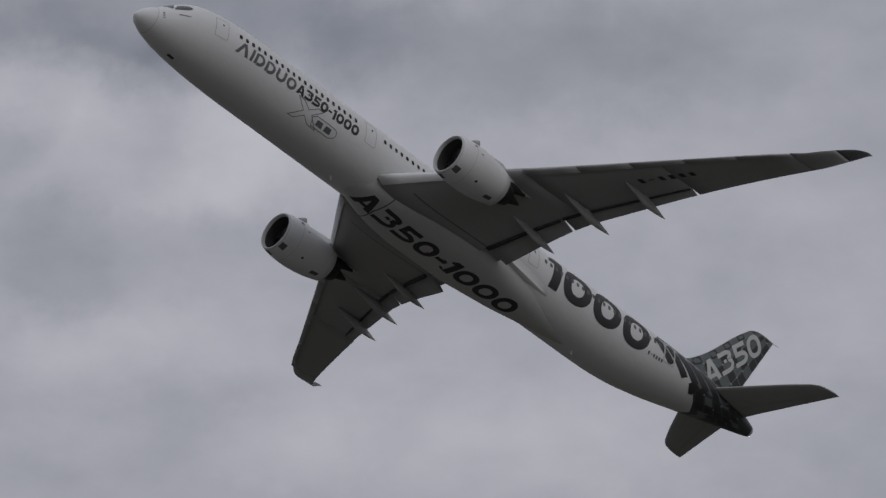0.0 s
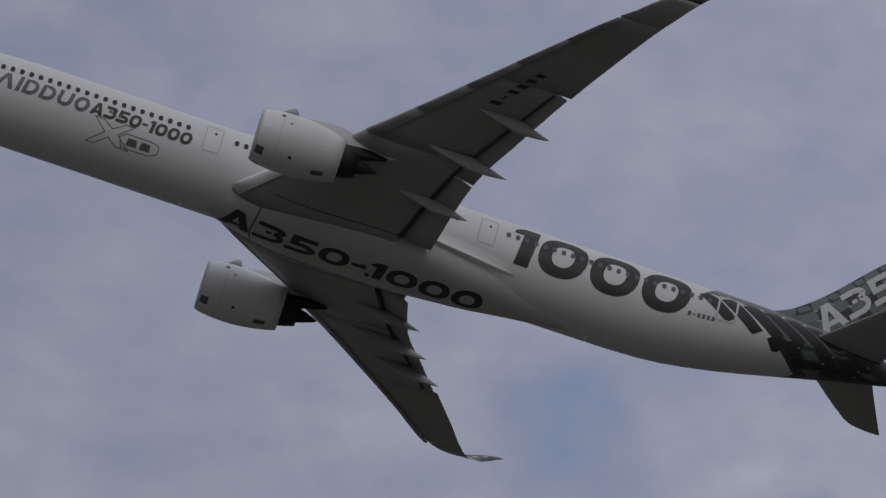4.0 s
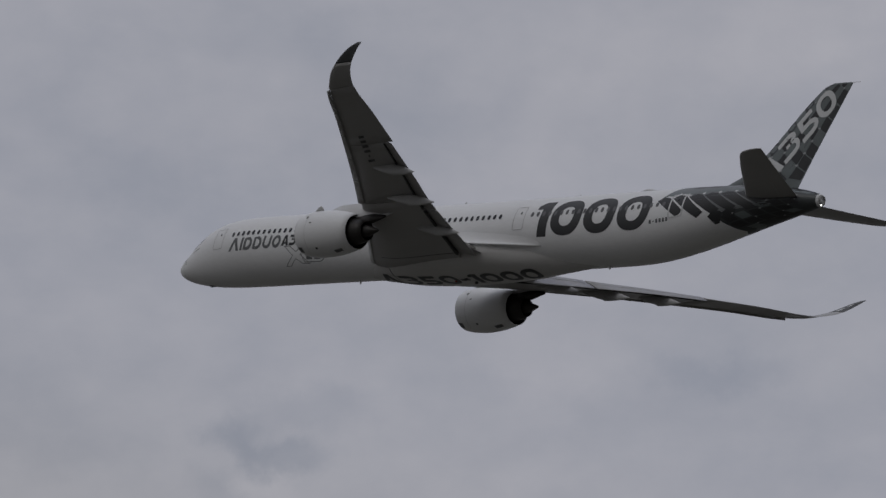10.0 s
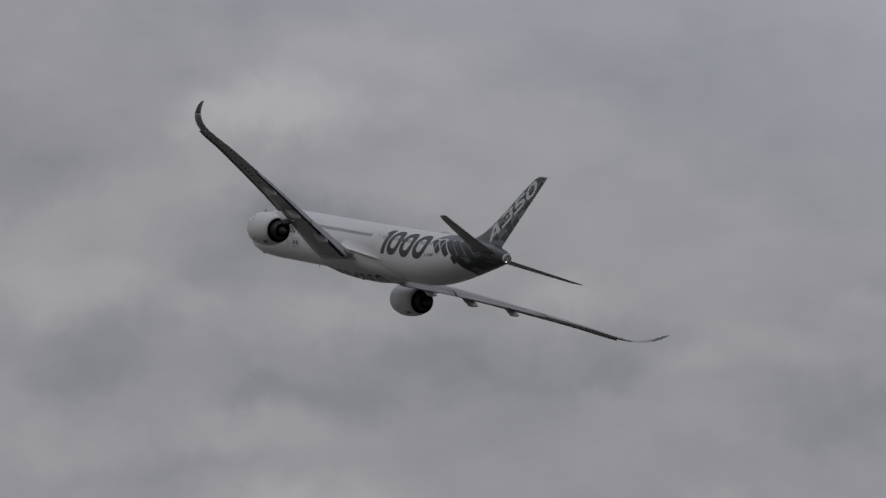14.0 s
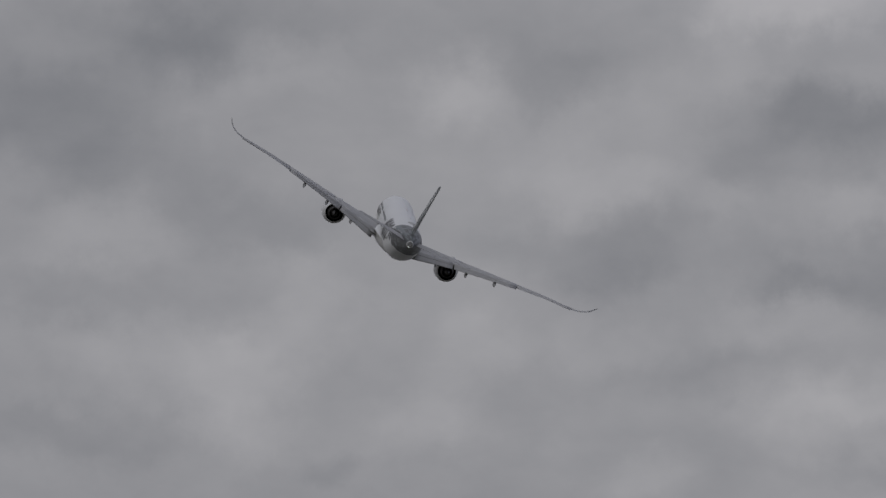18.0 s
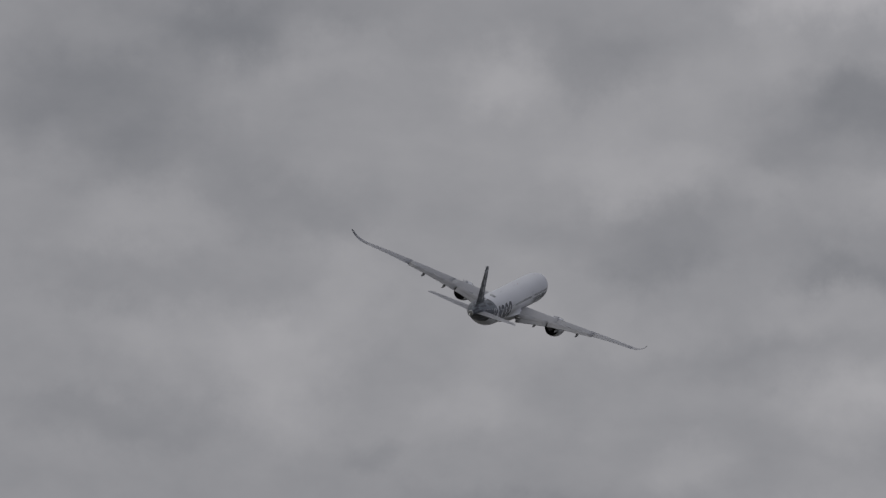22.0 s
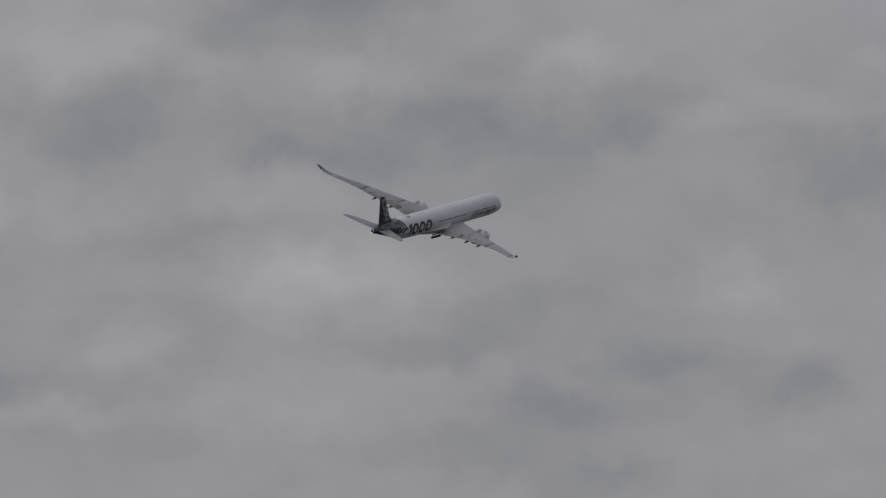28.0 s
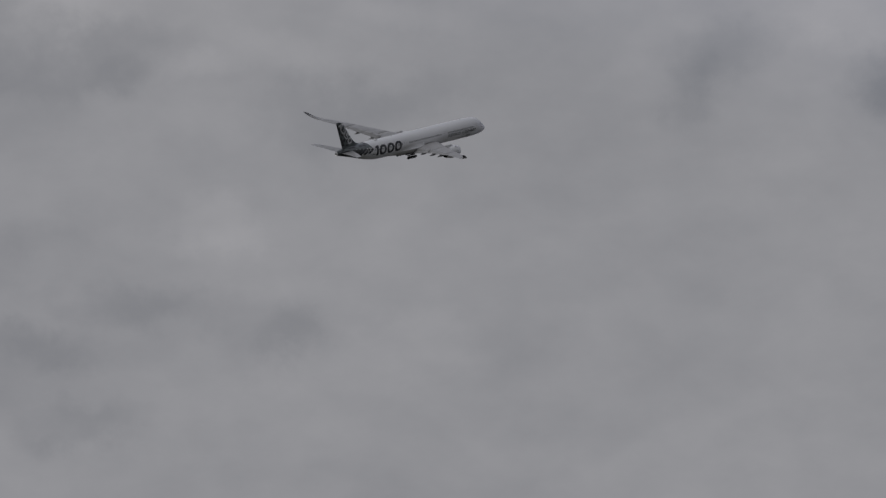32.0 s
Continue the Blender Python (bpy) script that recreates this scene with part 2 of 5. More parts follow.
def build_world():
    world = bpy.data.worlds.new("cloudy_sky")
    scene.world = world
    world.use_nodes = True
    nt = world.node_tree
    nt.nodes.clear()
    N, L = nt.nodes.new, nt.links.new

    def put(sock, v):
        if isinstance(v, bpy.types.NodeSocket):
            L(v, sock)
        else:
            sock.default_value = v

    def m(op, a, b=0.0, c=0.0):
        n = N("ShaderNodeMath")
        n.operation = op
        for s, v in zip(n.inputs, (a, b, c)):
            put(s, v)
        return n.outputs[0]

    def ramp(v, a, b, lo=0.0, hi=1.0):
        n = N("ShaderNodeMapRange")
        n.interpolation_type = "SMOOTHSTEP"
        for s, q in zip(n.inputs, (v, a, b, lo, hi)):
            put(s, q)
        return n.outputs[0]

    def noise_at(vec, scale, detail, rough=0.55, warp=0.0):
        n = N("ShaderNodeTexNoise")
        L(vec, n.inputs["Vector"])
        for k, v in (("Scale", scale), ("Detail", detail), ("Roughness", rough), ("Distortion", warp)):
            n.inputs[k].default_value = v
        return n.outputs[0]

    def mix(f, a, b):
        n = N("ShaderNodeMix")
        n.data_type = "RGBA"
        put(n.inputs[0], f)
        for s, v in ((n.inputs[6], a), (n.inputs[7], b)):
            put(s, v)
        return n.outputs[2]

    tc = N("ShaderNodeTexCoord")
    sep = N("ShaderNodeSeparateXYZ")
    L(tc.outputs["Generated"], sep.inputs[0])
    dx, dy, dz = sep.outputs
    az = m("MULTIPLY", m("ARCTAN2", dx, dy), 180 / math.pi)
    el = m("MULTIPLY", m("ARCSINE", dz), 180 / math.pi)
    # soft shapes of single clouds (+) and gaps (-), with ragged edges
    rag = N("ShaderNodeTexNoise")
    L(tc.outputs["Generated"], rag.inputs["Vector"])
    rag.inputs["Scale"].default_value, rag.inputs["Detail"].default_value, rag.inputs["Roughness"].default_value = 48.0, 7, 0.6
    off = N("ShaderNodeVectorMath")
    off.operation = "MULTIPLY_ADD"
    L(rag.outputs["Color"], off.inputs[0])
    off.inputs[1].default_value, off.inputs[2].default_value = (0.022,) * 3, (-0.011,) * 3
    way = N("ShaderNodeVectorMath")
    L(tc.outputs["Generated"], way.inputs[0])
    L(off.outputs[0], way.inputs[1])
    bent = N("ShaderNodeSeparateXYZ")
    L(way.outputs[0], bent.inputs[0])
    spot = N("ShaderNodeCombineXYZ")
    L(m("MULTIPLY", m("ARCTAN2", bent.outputs[0], bent.outputs[1]), 180 / math.pi), spot.inputs[0])
    L(m("MULTIPLY", m("ARCSINE", bent.outputs[2]), 180 / math.pi), spot.inputs[1])

    def cover(lo, hi):
        """The summed weight of the clouds that reach between two azimuths, as a group of nodes."""
        group = bpy.data.node_groups.new("clouds", "ShaderNodeTree")
        group.interface.new_socket("Spot", in_out="INPUT", socket_type="NodeSocketVector")
        group.interface.new_socket("Weight", in_out="OUTPUT", socket_type="NodeSocketFloat")
        GN, GL = group.nodes.new, group.links.new
        here, total = GN("NodeGroupInput").outputs[0], None
        for caz, cel, wide_by, high_by, weight in CLOUDS:
            if caz + 1.5 * wide_by < lo - 1.0 or caz - 1.5 * wide_by > hi + 1.0:
                continue
            rel, dist, fall = GN("ShaderNodeVectorMath"), GN("ShaderNodeVectorMath"), GN("ShaderNodeMapRange")
            rel.operation, dist.operation, fall.interpolation_type = "MULTIPLY_ADD", "LENGTH", "SMOOTHSTEP"
            GL(here, rel.inputs[0])
            rel.inputs[1].default_value, rel.inputs[2].default_value = (1 / wide_by, 1 / high_by, 0), (-caz / wide_by, -cel / high_by, 0)
            GL(rel.outputs[0], dist.inputs[0])
            GL(dist.outputs["Value"], fall.inputs[0])
            for socket, v in zip(fall.inputs[1:5], (1.5, 0.2, 0.0, weight)):
                socket.default_value = v
            if total is None:
                total = fall.outputs[0]
            else:
                plus = GN("ShaderNodeMath")
                GL(fall.outputs[0], plus.inputs[0])
                GL(total, plus.inputs[1])
                total = plus.outputs[0]
        end = GN("NodeGroupOutput")
        if total is not None:
            GL(total, end.inputs[0])
        box_of = N("ShaderNodeGroup")
        box_of.node_tree = group
        L(spot.outputs[0], box_of.inputs[0])
        return box_of.outputs[0]
    flat = N("ShaderNodeVectorMath")
    flat.operation = "MULTIPLY"
    L(tc.outputs["Generated"], flat.inputs[0])
    flat.inputs[1].default_value = (1.0, 1.0, 1.7)
    soft = noise_at(flat.outputs[0], 25.0, 4, 0.45, 0.3)
    wisp = noise_at(flat.outputs[0], 85.0, 6, 0.55)
    wide = noise_at(flat.outputs[0], 10.0, 3, 0.5)
    broken = m("MULTIPLY", ramp(az, 87.0, 95.0), ramp(az, 139.5, 133.0))
    body = m("ADD", m("MULTIPLY", m("SUBTRACT", soft, 0.5), 0.9), m("ADD", m("MULTIPLY", m("SUBTRACT", wisp, 0.5), 0.5), m("MULTIPLY", m("SUBTRACT", wide, 0.5), 0.4)))
    base = m("ADD", m("MULTIPLY", body, ramp(broken, 0.0, 1.0, 0.8, 1.1)), m("MULTIPLY", broken, 0.04))
    sky = N("ShaderNodeTexSky")
    sky.sky_type, sky.sun_disc = "NISHITA", False
    sky.sun_elevation, sky.sun_rotation = radians(SUN_EL), radians(SUN_AZ)
    blue = N("ShaderNodeVectorMath")
    blue.operation = "SCALE"
    L(sky.outputs[0], blue.inputs[0])
    blue.inputs["Scale"].default_value = 0.09
    hazy = mix(0.8, blue.outputs[0], (0.18, 0.222, 0.35, 1))
    # closed cloud: darker in the north-east, paler in the east and south
    north, south = ramp(m("MULTIPLY_ADD", el, 4.0, az), 156.0, 136.0), m("MULTIPLY", ramp(az, 136.0, 146.0), ramp(az, 178.0, 162.0))
    low = mix(south, mix(north, (0.1084, 0.1443, 0.2086, 1), (0.1061, 0.1148, 0.1346, 1)), (0.0982, 0.1192, 0.154, 1))
    high = mix(south, mix(north, (0.5052, 0.4845, 0.5082, 1), (0.4577, 0.4501, 0.4651, 1)), (0.5923, 0.5842, 0.64, 1))
    # an overcast dome is darkest at the horizon and brightest overhead
    gain = m("MULTIPLY", ramp(el, 0.0, 7.0, 0.55, 1.0), ramp(el, 25.0, 80.0, 1.0, 1.75))
    # brighter cloud in the north-east and the south than between them
    gain = m("MULTIPLY", gain, m("ADD", m("MULTIPLY", ramp(az, 101.0, 88.0), ramp(az, -20.0, 40.0, 0.0, 0.24)), ramp(az, 124.0, 134.0, 1.0, 1.12)))

    def sector(lo, hi):
        """The sky between two azimuths."""
        level = m("ADD", base, cover(lo, hi))
        closed = mix(m("MULTIPLY_ADD", level, 0.38, 0.5), low, high)
        torn = mix(ramp(level, -0.2, 1.5), mix(ramp(level, -0.85, 0.15), hazy, (0.268, 0.288, 0.385, 1)), (0.6, 0.59, 0.615, 1))
        bg = N("ShaderNodeBackground")
        L(mix(broken, closed, torn), bg.inputs[0])
        put(bg.inputs[1], gain)
        return bg.outputs[0]

    # one sector after another, each with the clouds that it holds
    bounds = [-180, 54, 60, 64, 68, 73, 80, 88, 93, 98, 103, 108, 118, 129, 134, 139, 146, 152, 162, 180]
    parts = [sector(lo, hi) for lo, hi in zip(bounds, bounds[1:])]

    def tree(first, last):
        if last - first == 1:
            return parts[first]
        half = (first + last) // 2
        n = N("ShaderNodeMixShader")
        L(m("GREATER_THAN", az, float(bounds[half])), n.inputs[0])
        L(tree(first, half), n.inputs[1])
        L(tree(half, last), n.inputs[2])
        return n.outputs[0]

    out = N("ShaderNodeOutputWorld")
    L(tree(0, len(parts)), out.inputs[0])


build_world()


def build_sun():
    lamp = bpy.data.lights.new("sun", "SUN")
    lamp.energy, lamp.angle, lamp.color = 0.36, radians(20), (1.0, 0.98, 0.95)
    ob = new("sun", lamp)
    a, e = radians(SUN_AZ), radians(SUN_EL)
    ob.matrix_world = look((math.cos(e) * math.sin(a) * 100, math.cos(e) * math.cos(a) * 100, math.sin(e) * 100), (0, 0, 0))


build_sun()


def attitude(x, y, z, heading, pitch, bank):
    """The pose of the airliner: its nose at x, y, z; degrees, bank to starboard."""
    h, p, b = radians(heading), radians(pitch), radians(bank)
    ahead = Vector((math.cos(p) * math.sin(h), math.cos(p) * math.cos(h), math.sin(p)))
    right = Vector((math.cos(h), -math.sin(h), 0))
    up = right.cross(ahead)
    r, u = right * math.cos(b) - up * math.sin(b), up * math.cos(b) + right * math.sin(b)
    m = Matrix((-ahead, r, u)).transposed().to_4x4()
    m.translation = (x, y, z)
    return m


# ---------------------------------------------------------------- materials
def mat(name, colour, rough=0.5, metal=0.0, noise_scale=1.5, vary=0.08, bump=0.0, coat=0.0, streak=None, glow=0.0, random=0.0):
    m = bpy.data.materials.new(name)
    m.use_nodes = True
    nt = m.node_tree
    nt.nodes.clear()
    out = nt.nodes.new("ShaderNodeOutputMaterial")
    bs = nt.nodes.new("ShaderNodeBsdfPrincipled")
    nt.links.new(bs.outputs[0], out.inputs[0])
    tc = nt.nodes.new("ShaderNodeTexCoord")
    big = nt.nodes.new("ShaderNodeTexNoise")
    big.inputs["Scale"].default_value, big.inputs["Detail"].default_value = noise_scale * 0.25, 5
    fine = nt.nodes.new("ShaderNodeTexNoise")
    fine.inputs["Scale"].default_value, fine.inputs["Detail"].default_value = noise_scale * 4, 6
    if streak:
        mp = nt.nodes.new("ShaderNodeMapping")
        mp.inputs["Scale"].default_value = streak
        nt.links.new(tc.outputs["Object"], mp.inputs[0])
        nt.links.new(mp.outputs[0], big.inputs["Vector"])
        nt.links.new(mp.outputs[0], fine.inputs["Vector"])
    else:
        nt.links.new(tc.outputs["Object"], big.inputs["Vector"])
        nt.links.new(tc.outputs["Object"], fine.inputs["Vector"])
    add = nt.nodes.new("ShaderNodeMath")
    add.operation = "ADD"
    nt.links.new(big.outputs[0], add.inputs[0])
    nt.links.new(fine.outputs[0], add.inputs[1])
    last = add.outputs[0]
    if random:
        oi = nt.nodes.new("ShaderNodeObjectInfo")
        ad2 = nt.nodes.new("ShaderNodeMath")
        ad2.operation = "MULTIPLY_ADD"
        nt.links.new(oi.outputs["Random"], ad2.inputs[0])
        ad2.inputs[1].default_value = random
        nt.links.new(last, ad2.inputs[2])
        last = ad2.outputs[0]
    ramp = nt.nodes.new("ShaderNodeMapRange")
    ramp.inputs["From Min"].default_value, ramp.inputs["From Max"].default_value = 0.6, 1.4 + random
    ramp.inputs["To Min"].default_value, ramp.inputs["To Max"].default_value = 1 - vary, 1 + vary
    nt.links.new(last, ramp.inputs[0])
    mul = nt.nodes.new("ShaderNodeVectorMath")
    mul.operation = "SCALE"
    mul.inputs[0].default_value = colour
    nt.links.new(ramp.outputs[0], mul.inputs["Scale"])
    nt.links.new(mul.outputs[0], bs.inputs["Base Color"])
    rr = nt.nodes.new("ShaderNodeMapRange")
    rr.inputs["From Min"].default_value, rr.inputs["From Max"].default_value = 0.3, 0.7
    rr.inputs["To Min"].default_value, rr.inputs["To Max"].default_value = max(rough - 0.06, 0.02), min(rough + 0.08, 1)
    nt.links.new(fine.outputs[0], rr.inputs[0])
    nt.links.new(rr.outputs[0], bs.inputs["Roughness"])
    bs.inputs["Metallic"].default_value = metal
    bs.inputs["Coat Weight"].default_value = coat
    if bump:
        bp = nt.nodes.new("ShaderNodeBump")
        bp.inputs["Strength"].default_value, bp.inputs["Distance"].default_value = 0.4, bump
        nt.links.new(fine.outputs[0], bp.inputs["Height"])
        nt.links.new(bp.outputs[0], bs.inputs["Normal"])
    if glow:
        bs.inputs["Emission Color"].default_value = (*colour, 1)
        bs.inputs["Emission Strength"].default_value = glow
    return m


WHITE = mat("white_paint", (0.78, 0.785, 0.79), 0.42, vary=0.05, streak=(0.25, 1.0, 1.0))
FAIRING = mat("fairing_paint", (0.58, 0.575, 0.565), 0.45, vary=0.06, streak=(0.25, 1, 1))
GREY = mat("wing_grey_paint", (0.37, 0.367, 0.364), 0.45, vary=0.08, streak=(0.3, 1.2, 1))
FAIRING_GREY = mat("fairing_grey_paint", (0.4, 0.4, 0.395), 0.45, vary=0.08)
LIGHT_GREY = mat("light_grey_paint", (0.55, 0.55, 0.55), 0.45, vary=0.06)
CARBON = mat("dark_carbon_paint", (0.028, 0.029, 0.031), 0.4, vary=0.25, noise_scale=3)
CARBON_MID = mat("mid_carbon_paint", (0.135, 0.155, 0.157), 0.4, vary=0.25, noise_scale=3, random=0.6)
JOINT = mat("carbon_joint_paint", (0.15, 0.16, 0.165), 0.4, vary=0.2, noise_scale=3)
SPECK = mat("pale_speck_paint", (0.36, 0.37, 0.375), 0.4, vary=0.1)
SLATE = mat("tail_slate_paint", (0.05, 0.057, 0.058), 0.4, vary=0.25, noise_scale=3)
TIP = mat("slate_tip_paint", (0.085, 0.088, 0.092), 0.35, vary=0.2)
INK = mat("charcoal_lettering_paint", (0.035, 0.036, 0.038), 0.45, vary=0.15)
INK_SOFT = mat("slate_lettering_paint", (0.13, 0.135, 0.14), 0.45, vary=0.12)
PALE = mat("pale_lettering_paint", (0.62, 0.63, 0.63), 0.45, vary=0.05)
SEAL = mat("dark_seal", (0.05, 0.05, 0.05), 0.7, vary=0.2)
LINE = mat("panel_line_grey", (0.46, 0.46, 0.46), 0.6, vary=0.1)
GLASS = mat("dark_window_glass", (0.02, 0.022, 0.026), 0.12, vary=0.2)
WINDOW_FRAME = mat("window_surround", (0.12, 0.12, 0.125), 0.3, vary=0.1)
STEEL = mat("bare_metal", (0.5, 0.49, 0.47), 0.3, 1.0, vary=0.08)
HOT = mat("heat_stained_metal", (0.04, 0.037, 0.035), 0.5, 0.5, vary=0.25, noise_scale=4)
BLACK = mat("black_duct", (0.012, 0.012, 0.013), 0.6, vary=0.2)
COCKPIT = mat("cockpit_glass", (0.015, 0.016, 0.018), 0.16, vary=0.1, coat=0.2)
FAN = mat("fan_titanium", (0.12, 0.12, 0.125), 0.35, 0.8, vary=0.1)
RED = mat("red_beacon_lens", (0.35, 0.03, 0.02), 0.2, vary=0.1)
LENS = mat("lit_lamp_lens", (0.9, 0.9, 0.85), 0.1, vary=0.05, glow=2.5)
GRASS = mat("grass_field", (0.07, 0.067, 0.055), 0.95, vary=0.45, noise_scale=0.05)


# ---------------------------------------------------------------- mesh helpers
def part(name, bm, material, parent, label="", smooth=True):
    me = bpy.data.meshes.new(name)
    bmesh.ops.recalc_face_normals(bm, faces=bm.faces)
    bm.to_mesh(me)
    bm.free()
    me.materials.append(material)
    if smooth:
        me.shade_smooth()
    ob = new(name, me)
    ob.parent = parent
    if label:
        ob["label"] = label
    return ob


def pchip(xs, ys):
    """A smooth curve through knots that does not overshoot."""
    xs, ys = np.array(xs, float), np.array(ys, float)
    h, dl = np.diff(xs), np.diff(ys) / np.diff(xs)
    s = np.zeros(len(xs))
    for i in range(1, len(xs) - 1):
        if dl[i - 1] * dl[i] > 0:
            a, b = 2 * h[i] + h[i - 1], h[i] + 2 * h[i - 1]
            s[i] = (a + b) / (a / dl[i - 1] + b / dl[i])
    s[0], s[-1] = dl[0], dl[-1]

    def curve(x):
        x = min(max(x, xs[0]), xs[-1])
        i = min(max(int(np.searchsorted(xs, x)) - 1, 0), len(h) - 1)
        t = (x - xs[i]) / h[i]
        return float((1 + 2 * t) * (1 - t) ** 2 * ys[i] + t * (1 - t) ** 2 * h[i] * s[i] + t * t * (3 - 2 * t) * ys[i + 1] + t * t * (t - 1) * h[i] * s[i + 1])
    return curve


def loft(rings, close=True, caps=(True, True)):
    """One skin over rings of equally many points."""
    bm = bmesh.new()
    vs = [[bm.verts.new(p) for p in ring] for ring in rings]
    n = len(rings[0])
    for a, b in zip(vs, vs[1:]):
        for i in range(n if close else n - 1):
            j = (i + 1) % n
            bm.faces.new((a[i], a[j], b[j], b[i]))
    if close and caps[0]:
        bm.faces.new(vs[0])
    if close and caps[1]:
        bm.faces.new(vs[-1])
    return bm


def revolve(profile, centre, n=40):
    """A body of revolution about the x axis through centre; profile of (x, r)."""
    cx, cy, cz = centre
    rings = [[(cx + x, cy + r * math.cos(2 * math.pi * k / n), cz + r * math.sin(2 * math.pi * k / n)) for k in range(n)] for x, r in profile]
    return loft(rings, True, (False, False))


def box(bm, c, s, m=None):
    ret = bmesh.ops.create_cube(bm, size=1, matrix=Matrix.Translation(c) @ (m or Matrix()) @ Matrix.Diagonal((*s, 1)))
    return ret["verts"]


def remesh_grid(bm, step):
    """Cut a flat mesh into a grid, so that it can be bent."""
    xs = [v.co.x for v in bm.verts]
    ys = [v.co.y for v in bm.verts]
    for lo, hi, axis in ((min(xs), max(xs), 0), (min(ys), max(ys), 1)):
        k = lo + step
        while k < hi:
            co, no = [0, 0, 0], [0, 0, 0]
            co[axis], no[axis] = k, 1
            bmesh.ops.bisect_plane(bm, geom=bm.verts[:] + bm.edges[:] + bm.faces[:], plane_co=co, plane_no=no)
            k += step
    return bm


def arc(cx, cy, rx, ry, a0, a1, n=12):
    return [(cx + rx * math.cos(radians(a0 + (a1 - a0) * k / n)), cy + ry * math.sin(radians(a0 + (a1 - a0) * k / n))) for k in range(n + 1)]


def flat_shapes(*shapes):
    bm = bmesh.new()
    for shape in shapes:
        bm.faces.new([bm.verts.new((x, y, 0)) for x, y in shape])
    return bm


def stroke(path, h):
    """A flat band of half width h along an open path."""
    bm = bmesh.new()
    rows = []
    for i, p in enumerate(path):
        a, b = Vector(path[max(i - 1, 0)]), Vector(path[min(i + 1, len(path) - 1)])
        d = (b - a).normalized()
        rows.append([bm.verts.new((p[0] - d.y * h * s, p[1] + d.x * h * s, 0)) for s in (-1, 1)])
    for p, q in zip(rows, rows[1:]):
        bm.faces.new((p[0], q[0], q[1], p[1]))
    return bm


def glyph(ch, bold):
    """One character in a unit box."""
    if ch == "0":
        bm = bmesh.new()
        n = 36
        rows = []
        for rx, ry in ((0.5, 0.5), (0.5 - bold * 1.15, 0.5 - bold)):
            rows.append([bm.verts.new((0.5 + rx * math.copysign(abs(math.cos(a)) ** 0.86, math.cos(a)), 0.5 + ry * math.copysign(abs(math.sin(a)) ** 0.86, math.sin(a)), 0)) for a in [2 * math.pi * k / n for k in range(n)]])
        for k in range(n):
            bm.faces.new((rows[0][k], rows[0][(k + 1) % n], rows[1][(k + 1) % n], rows[1][k]))
        return bm
    h = bold / 2
    if ch == "A":
        left = [(0, 0), (0.06 + bold, 0), (0.12 + bold, 0.16), (0.17 + bold, 0.34), (0.5, 0.72), (0.5, 1), (0.36, 1)]
        bar = [(0.12 + bold, 0.16), (0.88 - bold, 0.16), (0.83 - bold, 0.34), (0.17 + bold, 0.34)]
        return flat_shapes(left, [(1 - x, y) for x, y in reversed(left)], bar)
    if ch == "3":
        path = [(0.03, 1 - h), (0.55, 1 - h)] + arc(0.55, 0.745, 0.33, 0.255 - h, 90, -60) + arc(0.55, 0.29 + h / 2, 0.45 - h, 0.29 - h / 2, 62, -90) + [(0.0, h)]
        return join([stroke(path, h), flat_shapes([(0.34, 0.48), (0.55, 0.48), (0.55, 0.48 + bold * 0.7), (0.34, 0.48 + bold * 0.7)])])
    if ch == "5":
        path = [(0.1, 0.63 - h), (0.5, 0.63 - h)] + arc(0.5, 0.315, 0.5 - h, 0.315 - h, 90, -90) + [(0.0, h)]
        return join([stroke(path, h), flat_shapes([(0.1, 0.632), (0.1 + bold * 1.1, 0.632), (0.14 + bold * 1.1, 1 - bold), (0.95, 1 - bold), (0.95, 1), (0.1, 1)])])
    if ch == "1":
        return flat_shapes([(0.4, 0), (1, 0), (1, 1), (0.34, 1), (0, 0.86), (0, 0.74), (0.4, 0.74)])
    return flat_shapes([(0, 0.38), (1, 0.38), (1, 0.58), (0, 0.58)])


def letters(text, width, height, bold=0.19, slant=0.0, step=0.4):
    """The text as a flat mesh from (0, 0) to (width, height), in broad even letters."""
    wide = {"A": 1.2, "1": 0.55, "-": 0.55}
    cells = [wide.get(c, 1.1) for c in text]
    gap = 0.1
    unit = (width - slant * height) / (sum(cells) + gap * (len(text) - 1))
    out, x = [], 0.0
    for c, w in zip(text, cells):
        bm = glyph(c, bold)
        for v in bm.verts:
            v.co = (x + v.co.x * w * unit + slant * height * v.co.y, v.co.y * height, 0)
        out.append(bm)
        x += (w + gap) * unit
    return remesh_grid(join(out), step)


def bend(bm, place):
    """Lay a flat mesh on a surface: place(x, y) gives the point."""
    for v in bm.verts:
        v.co = place(v.co.x, v.co.y)
    return bm


def polygon(points, step=0.4):
    bm = bmesh.new()
    bm.faces.new([bm.verts.new((x, y, 0)) for x, y in points])
    return remesh_grid(bm, step)


